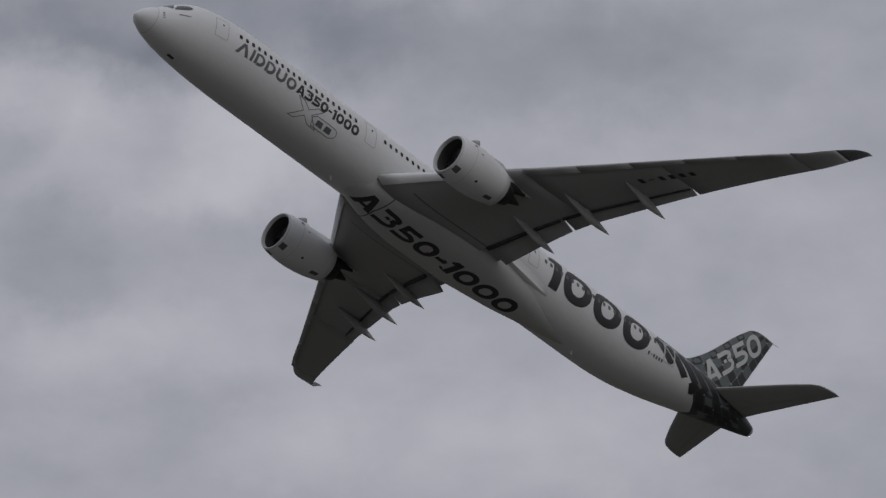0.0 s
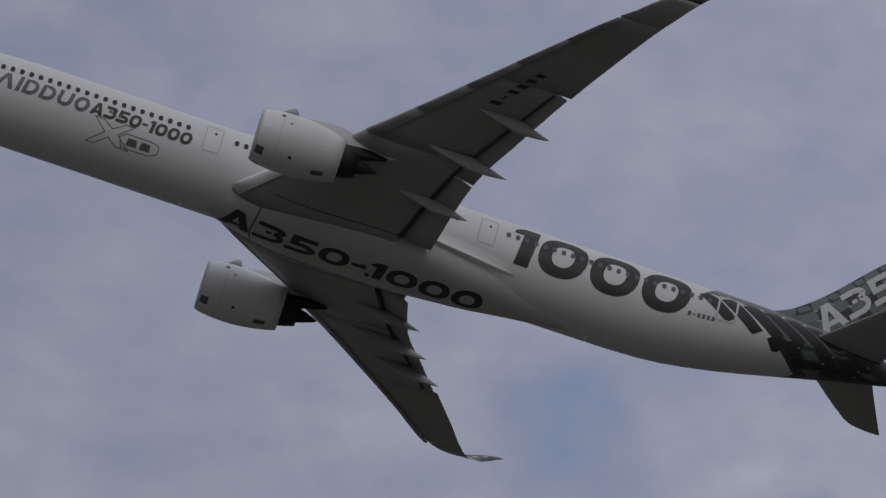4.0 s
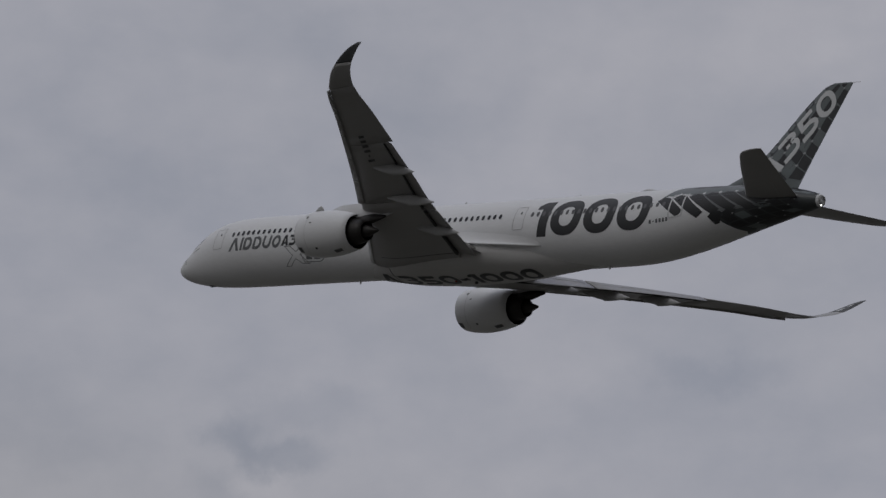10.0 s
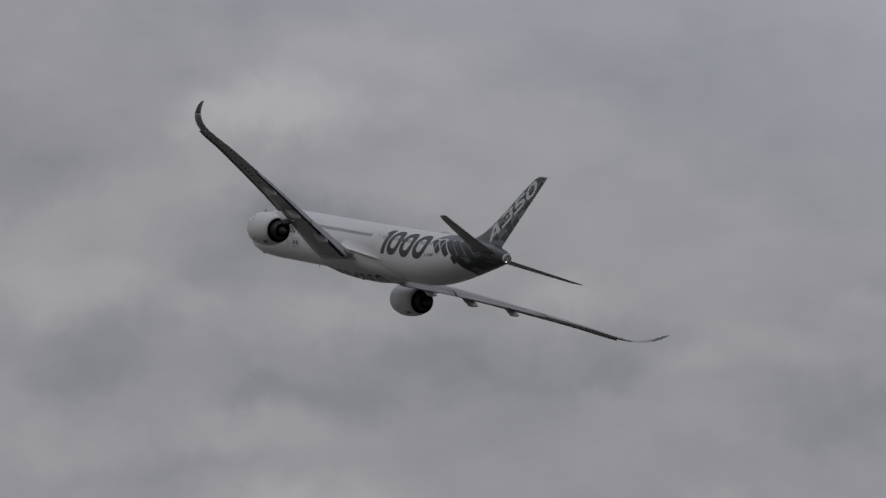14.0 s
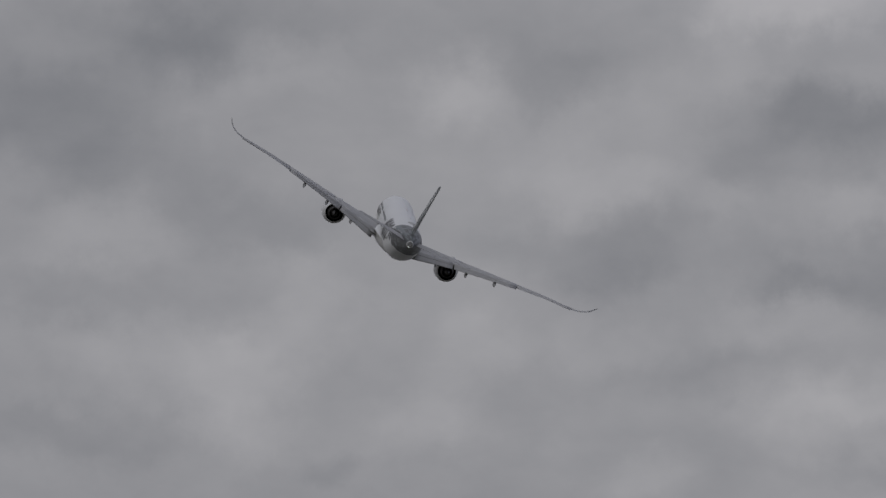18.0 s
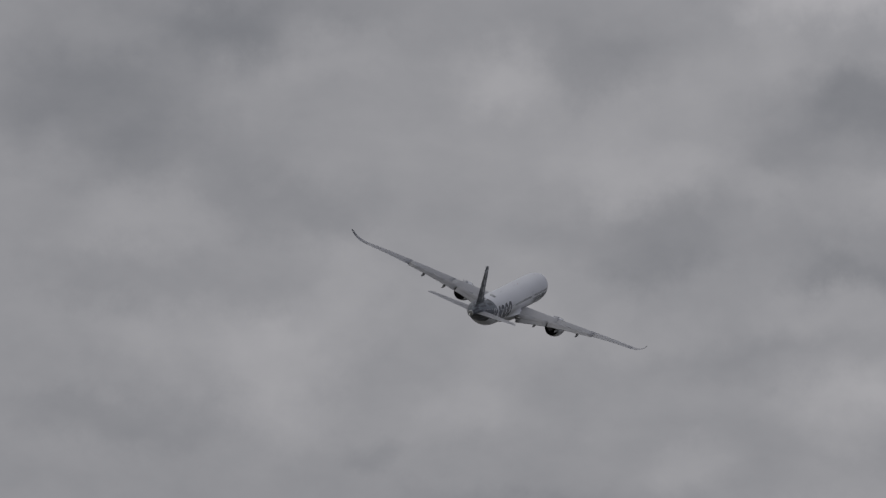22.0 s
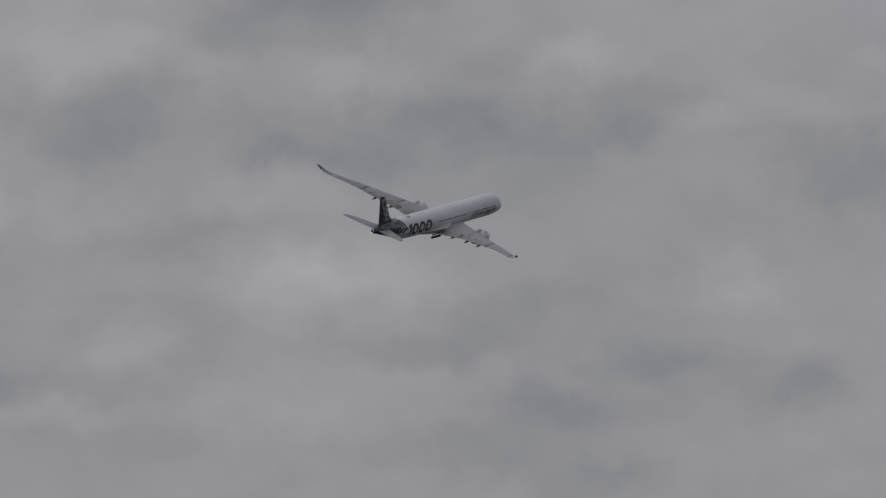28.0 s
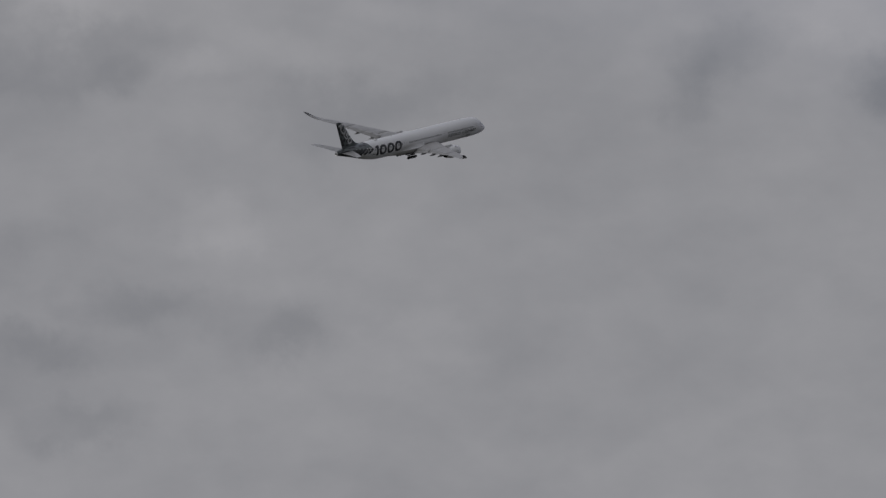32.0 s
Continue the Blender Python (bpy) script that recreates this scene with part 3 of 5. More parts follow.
def outline(points, wide, step=0.5):
    """A closed line of the given width along a polygon, as a flat band."""
    n = len(points)
    inner, outer = [], []
    for i in range(n):
        a, b, c = Vector(points[i - 1]), Vector(points[i]), Vector(points[(i + 1) % n])
        d1, d2 = (b - a).normalized(), (c - b).normalized()
        m = Vector((-(d1 + d2).y, (d1 + d2).x))
        m = m.normalized() if m.length > 1e-6 else Vector((-d1.y, d1.x))
        k = wide / 2 / max(0.35, m.dot(Vector((-d1.y, d1.x))))
        inner.append(b + m * k)
        outer.append(b - m * k)
    bm = bmesh.new()
    vi, vo = [bm.verts.new((*p, 0)) for p in inner], [bm.verts.new((*p, 0)) for p in outer]
    for i in range(n):
        j = (i + 1) % n
        bm.faces.new((vi[i], vi[j], vo[j], vo[i]))
    return remesh_grid(bm, step)


def join(bms):
    out = bmesh.new()
    for b in bms:
        me = bpy.data.meshes.new("piece")
        b.to_mesh(me)
        b.free()
        out.from_mesh(me)
        bpy.data.meshes.remove(me)
    return out


# ---------------------------------------------------------------- ground
def build_ground():
    bm = bmesh.new()
    n, half = 40, 4500
    vs = [[bm.verts.new((-half + 2 * half * i / n, -half + 2 * half * j / n, 0)) for j in range(n + 1)] for i in range(n + 1)]
    for i in range(n):
        for j in range(n):
            bm.faces.new((vs[i][j], vs[i + 1][j], vs[i + 1][j + 1], vs[i][j + 1]))
    tagged(part("ground", bm, GRASS, None), "flat open grass field reaching the horizon", "ground", kind="structure")


build_ground()

# ---------------------------------------------------------------- airliner: x aft from the nose, y to starboard, z up
TOP = pchip([0, 0.25, 0.8, 1.6, 3, 4.3, 6, 8, 11, 52, 60, 64, 67, 70, 71.6, 72.4], [-1.4, -0.92, -0.4, 0.16, 1.26, 2.14, 2.72, 2.97, 3.045, 3.045, 3.04, 2.98, 2.82, 2.45, 2.1, 1.85])
LOW = pchip([0, 0.25, 0.8, 1.6, 3, 4.3, 6, 8, 11, 52, 55, 58, 62, 66, 70, 71.6, 72.4], [-1.4, -1.78, -2.12, -2.4, -2.7, -2.86, -2.97, -3.03, -3.045, -3.045, -2.95, -2.55, -1.65, -0.6, 0.32, 0.68, 0.9])
WIDE = pchip([0, 0.25, 0.8, 1.6, 3, 4.3, 6, 8, 11, 52, 56, 60, 64, 68, 71, 72.4], [0.0, 0.5, 0.92, 1.32, 1.86, 2.22, 2.56, 2.8, 2.98, 2.98, 2.9, 2.66, 2.22, 1.55, 0.88, 0.48])


DROOP = pchip([0, 10, 22, 36, 72.4], [0.38, 0.32, 0.18, 0.0, -0.245])


def ring_at(x):
    zt, zb, w = TOP(x), LOW(x), max(WIDE(x), 0.01)
    return (zt + zb) / 2 + DROOP(x), max((zt - zb) / 2, 0.01), w


def hull(x, v, side, off=0.012):
    """The point of the fuselage at x, v metres round from the widest line, on side -1 or 1."""
    zc, h, w = ring_at(x)
    b = v / 3.0
    return (x, side * (w + off) * math.cos(b), zc + (h + off) * math.sin(b))


airliner = new("airliner")
tagged(airliner, "white twin-engine wide-body jet airliner with a dark patterned tail, climbing", "airplane")


def build_fuselage():
    xs = [0.02, 0.1, 0.25, 0.5, 0.8, 1.2, 1.6, 2.2, 3, 3.6, 4.3, 5, 6, 7, 8, 9.5, 11] + [11 + 41 / 16 * k for k in range(1, 17)] + [53.5, 55, 56.5, 58, 60, 62, 64, 66, 68, 70, 71, 71.6, 72.1, 72.4]
    n = 64
    rings = []
    for x in xs:
        zc, h, w = ring_at(x)
        rings.append([(x, w * math.cos(2 * math.pi * k / n), zc + h * math.sin(2 * math.pi * k / n)) for k in range(n)])
    return part("fuselage", loft(rings), WHITE, airliner, "glossy white painted fuselage")


fuselage = build_fuselage()


def build_fairing():
    """Belly fairing under the wing."""
    global belly_z
    W = pchip([22.5, 24, 26, 29, 32, 37, 40, 42, 44, 46, 48.4, 50.4], [0.3, 1.3, 2.2, 2.9, 3.2, 3.2, 2.8, 2.45, 2.15, 1.85, 1.3, 0.6])
    B = pchip([22.5, 24, 26, 29, 32, 38, 42, 45.5, 48.4, 50.4], [-2.62, -2.86, -3.12, -3.4, -3.54, -3.62, -3.6, -3.46, -3.28, -3.1])
    E = pchip([22.5, 25, 29, 42, 46.5, 50.4], [1.0, 0.96, 0.78, 0.78, 1.0, 1.0])

    def belly_z(x, y, off=0.012):
        w, d, e = W(x), -1.5 - B(x), E(x)
        return -1.5 - (d + off) * max(1 - min(abs(y) / w, 1) ** (2 / e), 0) ** (e / 2)
    rings = []
    for k in range(41):
        x = 22.5 + 27.9 * k / 40
        w, d, e = W(x), -1.5 - B(x), E(x)
        ring = []
        for i in range(41):
            a = math.pi * i / 40
            c, s = math.cos(a), math.sin(a)
            ring.append((x, w * math.copysign(abs(c) ** e, c), -1.5 - d * s ** e))
        rings.append(ring + [(x, -w * 0.6, -1.0), (x, w * 0.6, -1.0)])
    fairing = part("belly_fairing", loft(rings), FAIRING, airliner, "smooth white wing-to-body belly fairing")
    # long fillets behind the wing roots
    for side in (-1, 1):
        rings = []
        for k in range(19):
            t = k / 18
            x = 33.5 + 11.6 * t
            zc, hh, ww = ring_at(x)
            root, edge_z, bulge = 0.1 - 0.9 * t ** 1.5, -1.38 - 0.5 * t, 1.26 * (1 - t) ** 0.9 + 0.02
            curve = []
            for q in range(9):
                s = q / 8
                z = root + (edge_z - root) * (1 - (1 - s) ** 1.5)
                curve.append((x, side * (ww * math.sqrt(max(1 - ((z - zc) / hh) ** 2, 0)) - 0.03 + (bulge + 0.03) * s ** 2.1), z))
            edge_y = abs(curve[-1][1])
            rings.append([(x, side * 2.0, root)] + curve + [(x, side * (edge_y - 0.05), edge_z - 0.07), (x, side * 1.9, edge_z - 0.25), (x, side * 1.8, edge_z - 0.25)])
        part("wing_fillet", loft(rings), WHITE, airliner)
    for x in (27.4,):
        bm = polygon([(x, -2.6), (x + 0.09, -2.6), (x + 0.09, 2.6), (x, 2.6)], 0.2)
        part("panel_gap", bend(bm, lambda px, py: (px + 0.12 * abs(py), py, belly_z(px + 0.12 * abs(py), py))), SEAL, fairing)
    return fairing


belly_fairing = build_fairing()


# ---------------------------------------------------------------- wings
W_Y = [2.0, 3.2, 7, 10.4, 15, 20, 25, 29.0, 29.9, 30.7, 31.35, 31.8, 32.1, 32.25]
W_LE = [25.3, 26.2, 29.15, 31.75, 35.15, 38.65, 42.1, 44.85, 45.7, 46.5, 47.45, 48.45, 49.5, 50.5]
W_TE = [39.4, 39.6, 40.05, 40.6, 42.2, 44.0, 46.0, 47.65, 48.15, 48.7, 49.3, 49.95, 50.55, 51.0]
W_Z = [-1.75, -1.6, -1.0, -0.45, 0.3, 1.05, 1.75, 2.2, 2.4, 2.75, 3.2, 3.72, 4.22, 4.52]
W_TW = [4.5, 4.3, 3.6, 3.0, 2.2, 1.4, 0.7, 0.2, 0, 0, 0, 0, 0, 0]
W_TH = [0.14, 0.135, 0.125, 0.115, 0.105, 0.1, 0.095, 0.09, 0.085, 0.08, 0.08, 0.08, 0.08, 0.08]
wing_le, wing_te, wing_z, wing_tw, wing_th = (pchip(W_Y, v) for v in (W_LE, W_TE, W_Z, W_TW, W_TH))


def airfoil(u, tc, up):
    yt = 5 * tc * (0.2969 * math.sqrt(u) - 0.126 * u - 0.3516 * u * u + 0.2843 * u ** 3 - 0.1036 * u ** 4)
    camber = 0.018 * math.sin(math.pi * u) - 0.006 * math.sin(2 * math.pi * u)
    return camber + (yt if up else -yt)


def wing_point(y, u, w, side):
    """A point of the wing: span y, chord fraction u, height w in chords."""
    c = wing_te(y) - wing_le(y)
    t = radians(wing_tw(y))
    slope = (wing_z(y + 0.05) - wing_z(y - 0.05)) / 0.1 if y < 32.1 else 2.6
    d = math.atan(slope)
    dx = c * (u * math.cos(t) + w * math.sin(t))
    dn = c * (w * math.cos(t) - u * math.sin(t))
    return (wing_le(y) + dx, side * (y - dn * math.sin(d)), wing_z(y) + dn * math.cos(d))


def section(y, u0, u1, side, n=14, shift=(0, 0), turn=0.0, slim=1.0):
    """A closed slice of the airfoil from u0 to u1, moved and turned in its own plane."""
    tc = wing_th(y) * slim
    us = [u0 + (u1 - u0) * (1 - math.cos(math.pi * k / n)) / 2 for k in range(n + 1)]
    pts = [(u, airfoil(u, tc, True)) for u in us] + [(u, airfoil(u, tc, False)) for u in reversed(us)]
    a = radians(turn)
    out = []
    for u, w in pts:
        du, dw = u - u0, w
        out.append(wing_point(y, u0 + shift[0] + du * math.cos(a) + dw * math.sin(a), shift[1] + dw * math.cos(a) - du * math.sin(a), side))
    return out


def chord(y):
    return wing_te(y) - wing_le(y)


def spread(a, b, n):
    return [a + (b - a) * k / n for k in range(n + 1)]


def build_wing(side):
    inner = loft([section(y, 0.0, 0.80, side) for y in spread(2.0, 10.0, 6) + [10.6, 11.5]])
    middle = loft([section(y, 0.058, 0.80, side) for y in spread(11.5, 20.2, 7)])
    outer = loft([section(y, 0.058, 1.0, side) for y in spread(20.21, 29.05, 7)])
    tip = loft([section(y, 0.0, 1.0, side) for y in spread(29.05, 31.4, 11)])
    wing = part("wing", join([inner, middle, outer, tip]), GREY, airliner, "grey swept wing with curved-up tip")
    # flaps, lowered a little
    for y0, y1, n in ((3.5, 9.9, 5), (10.15, 20.1, 7)):
        flap = part("flap", loft([section(y, 0.79, 0.975, side, 8, (0.0, 0.009), 12) for y in spread(y0, y1, n)]), GREY, wing, "slightly lowered grey trailing-edge flap")
        bm = loft([[wing_point(y, u, w, side) for u, w in ((0.79, -0.026), (0.815, -0.028), (0.815, -0.012), (0.79, -0.012))] for y in spread(y0, y1, n)])
        part("flap_seal", bm, SEAL, wing)
    # spoilers over the flap gap
    for y0, y1 in ((3.9, 6.7), (6.75, 9.7), (10.4, 12.7), (12.75, 15.1), (15.15, 17.5), (17.55, 19.9)):
        rings = []
        for y in spread(y0, y1, 2):
            tc = wing_th(y)
            upper = [(u, airfoil(u, tc, True) + 0.0012) for u in (0.70, 0.75, 0.80)] + [(0.84, airfoil(0.82, tc, True) - 0.004), (0.875, airfoil(0.82, tc, True) - 0.017)]
            rings.append([wing_point(y, u, w, side) for u, w in upper] + [wing_point(y, u, w - 0.006, side) for u, w in reversed(upper)])
        part("spoiler", loft(rings), GREY, wing)
    for y0, y1 in ((20.6, 24.6), (24.7, 28.6)):
        bm = loft([[wing_point(y, u, airfoil(u, wing_th(y), False) - 0.0016, side) for u in (0.765, 0.772)] for y in spread(y0, y1, 4)], False)
        part("aileron_gap", bm, LINE, wing)
    # slats, drooped ahead of the leading edge
    for y0, y1 in ((11.6, 15.0), (15.05, 18.5), (18.55, 22.0), (22.05, 25.5), (25.55, 29.0)):
        part("slat", loft([section(y, 0.0, 0.1, side, 8, (-0.018 - 0.08 / chord(y), -0.004 - 0.2 / chord(y)), -8) for y in spread(y0, y1, 3)]), GREY, wing, "extended leading-edge slat")
        for k in (0.15, 0.5, 0.85):
            y = y0 + (y1 - y0) * k
            bm = loft([[wing_point(y + d, u, w, side) for u, w in ((0.0, -0.01 - 0.2 / chord(y)), (0.09, -0.03), (0.09, 0.0), (0.0, 0.005 - 0.2 / chord(y)))] for d in (-0.14, 0.14)])
            part("slat_track", bm, GREY, wing, smooth=False)
    bm = loft([section(y, 0.0, 0.05, side, 8, (-0.004, -0.006), 0, 1.05) for y in spread(2.2, 9.2, 5)])
    part("droop_nose", bm, WHITE, wing, "white drooped inner leading edge")
    bm = loft([[wing_point(y, u, airfoil(u, wing_th(y), False) - 0.0012, side) for y in (3.5, 3.57)] for u in spread(0.14, 0.8, 14)], False)
    part("root_seam", bm, SEAL, wing)
    # flap track fairings
    for y, tip_x, tip_z, length in ((7.6, 40.75, -2.55, 5.2), (12.4, 42.1, -1.65, 5.6), (16.9, 43.75, -0.72, 5.0)):
        rings = []
        for k in range(17):
            t = k / 16
            r = 0.40 * (math.sin(math.pi * min(t / 0.9, 1) ** 0.75 * 0.5) if t < 0.45 else (1 - ((t - 0.45) / 0.55) ** 1.7)) + 0.01
            x = tip_x - length * (1 - t)
            zc = tip_z + 0.75 * (1 - t) ** 1.1 + 0.28
            rings.append([(x, side * (y + 0.62 * r * math.cos(a)), zc + r * 1.25 * math.sin(a)) for a in [2 * math.pi * q / 16 for q in range(16)]])
        part("flap_track_fairing", loft(rings), FAIRING_GREY, wing, "pale grey canoe-shaped flap track fairing")
    # dark tip cap and lamp
    bm = loft([section(y, 0.0, 1.0, side, 14) for y in spread(31.4, 32.24, 8)])
    part("wing_tip", bm, TIP, wing, "dark curved wing tip")
    for y0, y1, u0, u1 in ((31.48, 31.72, 0.4, 0.62), (31.86, 32.02, 0.45, 0.62)):
        bm = loft([[wing_point(y, u, airfoil(u, wing_th(y), True) + 0.012, side) for u in (u0, u1)] for y in spread(y0, y1, 3)], False)
        part("marking_bar", bm, PALE, wing)
    return wing


wings = [build_wing(s) for s in (-1, 1)]


# ---------------------------------------------------------------- engines
def build_engine(side):
    c = (25.7, side * 10.12, -2.52)
    engine = part("nacelle", revolve([(0.16, 1.74), (0.5, 1.83), (1.1, 1.92), (1.9, 1.975), (2.7, 1.97), (3.6, 1.9), (4.4, 1.78), (5.1, 1.63), (5.75, 1.46), (5.75, 1.42), (5.1, 1.5), (4.4, 1.55)], c, 56), WHITE, airliner, "large white engine nacelle")
    part("inlet_lip", revolve([(0.16, 1.742), (0.06, 1.70), (0.0, 1.635), (0.03, 1.57), (0.14, 1.53), (0.3, 1.50)], c, 56), LIGHT_GREY, engine, "pale rounded inlet lip")
    part("inlet_duct", revolve([(0.3, 1.50), (0.7, 1.49), (1.3, 1.5), (1.45, 1.5)], c, 56), SEAL, engine)
    bm = bmesh.new()
    for k in range(22):
        a = 2 * math.pi * k / 22
        rows = []
        for r, tw, w in ((0.42, 0.12, 0.2), (0.9, 0.3, 0.3), (1.48, 0.55, 0.36)):
            ca, sa = math.cos(a), math.sin(a)
            p = []
            for s in (-1, 1):
                ta = s * w * math.sin(tw + 0.5) / max(r, 0.3)
                p.append(bm.verts.new((c[0] + 1.3 + s * w * 0.35, c[1] + r * math.cos(a + ta), c[2] + r * math.sin(a + ta))))
            rows.append(p)
        for p, q in zip(rows, rows[1:]):
            bm.faces.new((p[0], p[1], q[1], q[0]))
    part("fan", bm, FAN, engine, "dark metal fan blades")
    part("spinner", revolve([(0.75, 0.01), (0.9, 0.18), (1.15, 0.36), (1.4, 0.44)], c, 24), SEAL, engine)
    part("fan_case", revolve([(1.5, 1.5), (1.5, 0.05)], c, 32), BLACK, engine)
    part("bypass_duct", revolve([(5.7, 1.42), (4.6, 1.46), (3.6, 1.3), (3.6, 0.6)], c, 40), BLACK, engine)
    part("core_cowl", revolve([(3.7, 1.15), (4.8, 1.2), (5.6, 1.14), (6.3, 0.98), (6.9, 0.8), (6.9, 0.76), (6.2, 0.8)], c, 36), HOT, engine, "dark heat-stained core cowl")
    part("exhaust_plug", revolve([(6.0, 0.62), (6.7, 0.58), (7.4, 0.38), (8.1, 0.13), (8.3, 0.01)], c, 28), HOT, engine, "dark conical exhaust plug")
    part("cowl_seam", join([revolve([(x, 1.979 if x < 3 else 1.9), (x + 0.035, 1.979 if x < 3 else 1.9)], c, 56) for x in (1.45,)]), LIGHT_GREY, engine)
    # small strake on the upper shoulder and dark service panels below
    for a, s in ((62, 1), (118, 1)):
        a = radians(a)
        rings = []
        for k in range(6):
            t = k / 5
            x, h = c[0] + 1.3 + 1.0 * t, 0.02 + 0.42 * math.sin(min(t * 1.25, 1) * math.pi / 2) * (1 if t < 0.9 else 0.4)
            nx, nz = math.cos(a), math.sin(a)
            rings.append([(x, c[1] + nx * (1.93 + h * q) + nz * d, c[2] + nz * (1.93 + h * q) - nx * d) for q, d in ((0, -0.035), (1, -0.01), (1, 0.01), (0, 0.035))])
        part("strake", loft(rings), LIGHT_GREY, engine)
    for x, a, wx, wa, mt in ((0.2, 242, 0.55, 19, WINDOW_FRAME), (4.1, 256, 0.8, 13, WINDOW_FRAME), (1.25, 152, 0.26, 7, SEAL), (1.9, 170, 0.2, 3, SEAL), (2.4, 236, 0.22, 6, SEAL), (1.55, 20, 0.3, 7, LINE), (0.2, 298, 0.55, 19, WINDOW_FRAME)):
        bm = bmesh.new()
        vs = []
        R = pchip([0.16, 0.5, 1.1, 1.9, 2.7, 3.6, 4.4, 5.1], [1.74, 1.83, 1.92, 1.975, 1.97, 1.9, 1.78, 1.63])
        for i in range(3):
            row = []
            for k in range(5):
                b = radians(a + wa * (k / 4 - 0.5))
                px = x + wx * (i / 2)
                r = R(px) + 0.012
                row.append(bm.verts.new((c[0] + px, c[1] + r * math.cos(b), c[2] + r * math.sin(b))))
            vs.append(row)
        for i in range(2):
            for k in range(4):
                bm.faces.new((vs[i][k], vs[i][k + 1], vs[i + 1][k + 1], vs[i + 1][k]))
        part("service_panel", bm, mt, engine)
    # pylon up to the wing
    crown, keel = pchip([0, 0.25, 0.5, 0.62, 0.8, 1], [-0.75, -0.1, -0.05, -0.45, -0.8, -1.0]), pchip([0, 0.3, 0.55, 0.75, 1], [-1.6, -1.4, -1.9, -1.6, -1.1])
    rings = []
    for k in range(13):
        t = k / 12
        x, top, low = 27.4 + 7.8 * t, crown(t), keel(t)
        w = 0.03 + 0.34 * math.sin(math.pi * min(t * 1.15 + 0.05, 1)) ** 0.6
        rings.append([(x, side * 10.1 + s * w * f, z) for s, f, z in ((-1, 1, low), (-1, 1, (low + top) / 2), (-1, 0.6, top - 0.05), (1, 0.6, top), (1, 1, (low + top) / 2), (1, 1, low))])
    part("pylon", loft(rings), LIGHT_GREY, engine, "grey streamlined engine pylon")
    # dark heat shield wrapped round the rear keel of the pylon
    rings = []
    for k in range(10):
        t = 0.4 + 0.5 * k / 9
        w = 0.06 + 0.34 * math.sin(math.pi * min(t * 1.15 + 0.05, 1)) ** 0.6
        low, rise = keel(t), 0.1 + 0.5 * math.sin(math.pi * (0.1 + 0.9 * k / 9))
        rings.append([(27.4 + 7.8 * t, side * 10.1 + d * w, z) for d, z in ((-0.6, low - 0.12), (-1, low), (-1, low + rise), (1, low + rise), (1, low), (0.6, low - 0.12))])
    part("heat_shield", loft(rings), HOT, engine, "dark heat shield below the pylon")
    return engine


engines = [build_engine(s) for s in (-1, 1)]


# ---------------------------------------------------------------- tail
FIN_LE = pchip([2.0, 3.0, 3.6, 4.6, 10.2, 10.8, 11.05], [59.8, 62.2, 63.6, 64.95, 70.15, 70.85, 71.55])
FIN_TE = pchip([2.0, 3.0, 11.05], [69.6, 70.0, 73.6])


def fin_ring(z, u0=0.0, u1=1.0, n=10):
    a, b = FIN_LE(z), FIN_TE(z)
    us = [u0 + (u1 - u0) * (1 - math.cos(math.pi * k / n)) / 2 for k in range(n + 1)]
    tc = 0.095
    half = lambda u: 5 * tc * (b - a if z > 4.4 else 6.2) * (0.2969 * math.sqrt(u) - 0.126 * u - 0.3516 * u * u + 0.2843 * u ** 3 - 0.1036 * u ** 4)
    return [(a + u * (b - a), half(u), z) for u in us] + [(a + u * (b - a), -half(u), z) for u in reversed(us)]


def fin_side(x, z, side, off=0.012):
    a, b = FIN_LE(z), FIN_TE(z)
    u = min(max((x - a) / (b - a), 0.0), 1.0)
    h = 5 * 0.095 * (b - a if z > 4.4 else 6.2) * (0.2969 * math.sqrt(u) - 0.126 * u - 0.3516 * u * u + 0.2843 * u ** 3 - 0.1036 * u ** 4)
    return (x, side * (h + off), z)


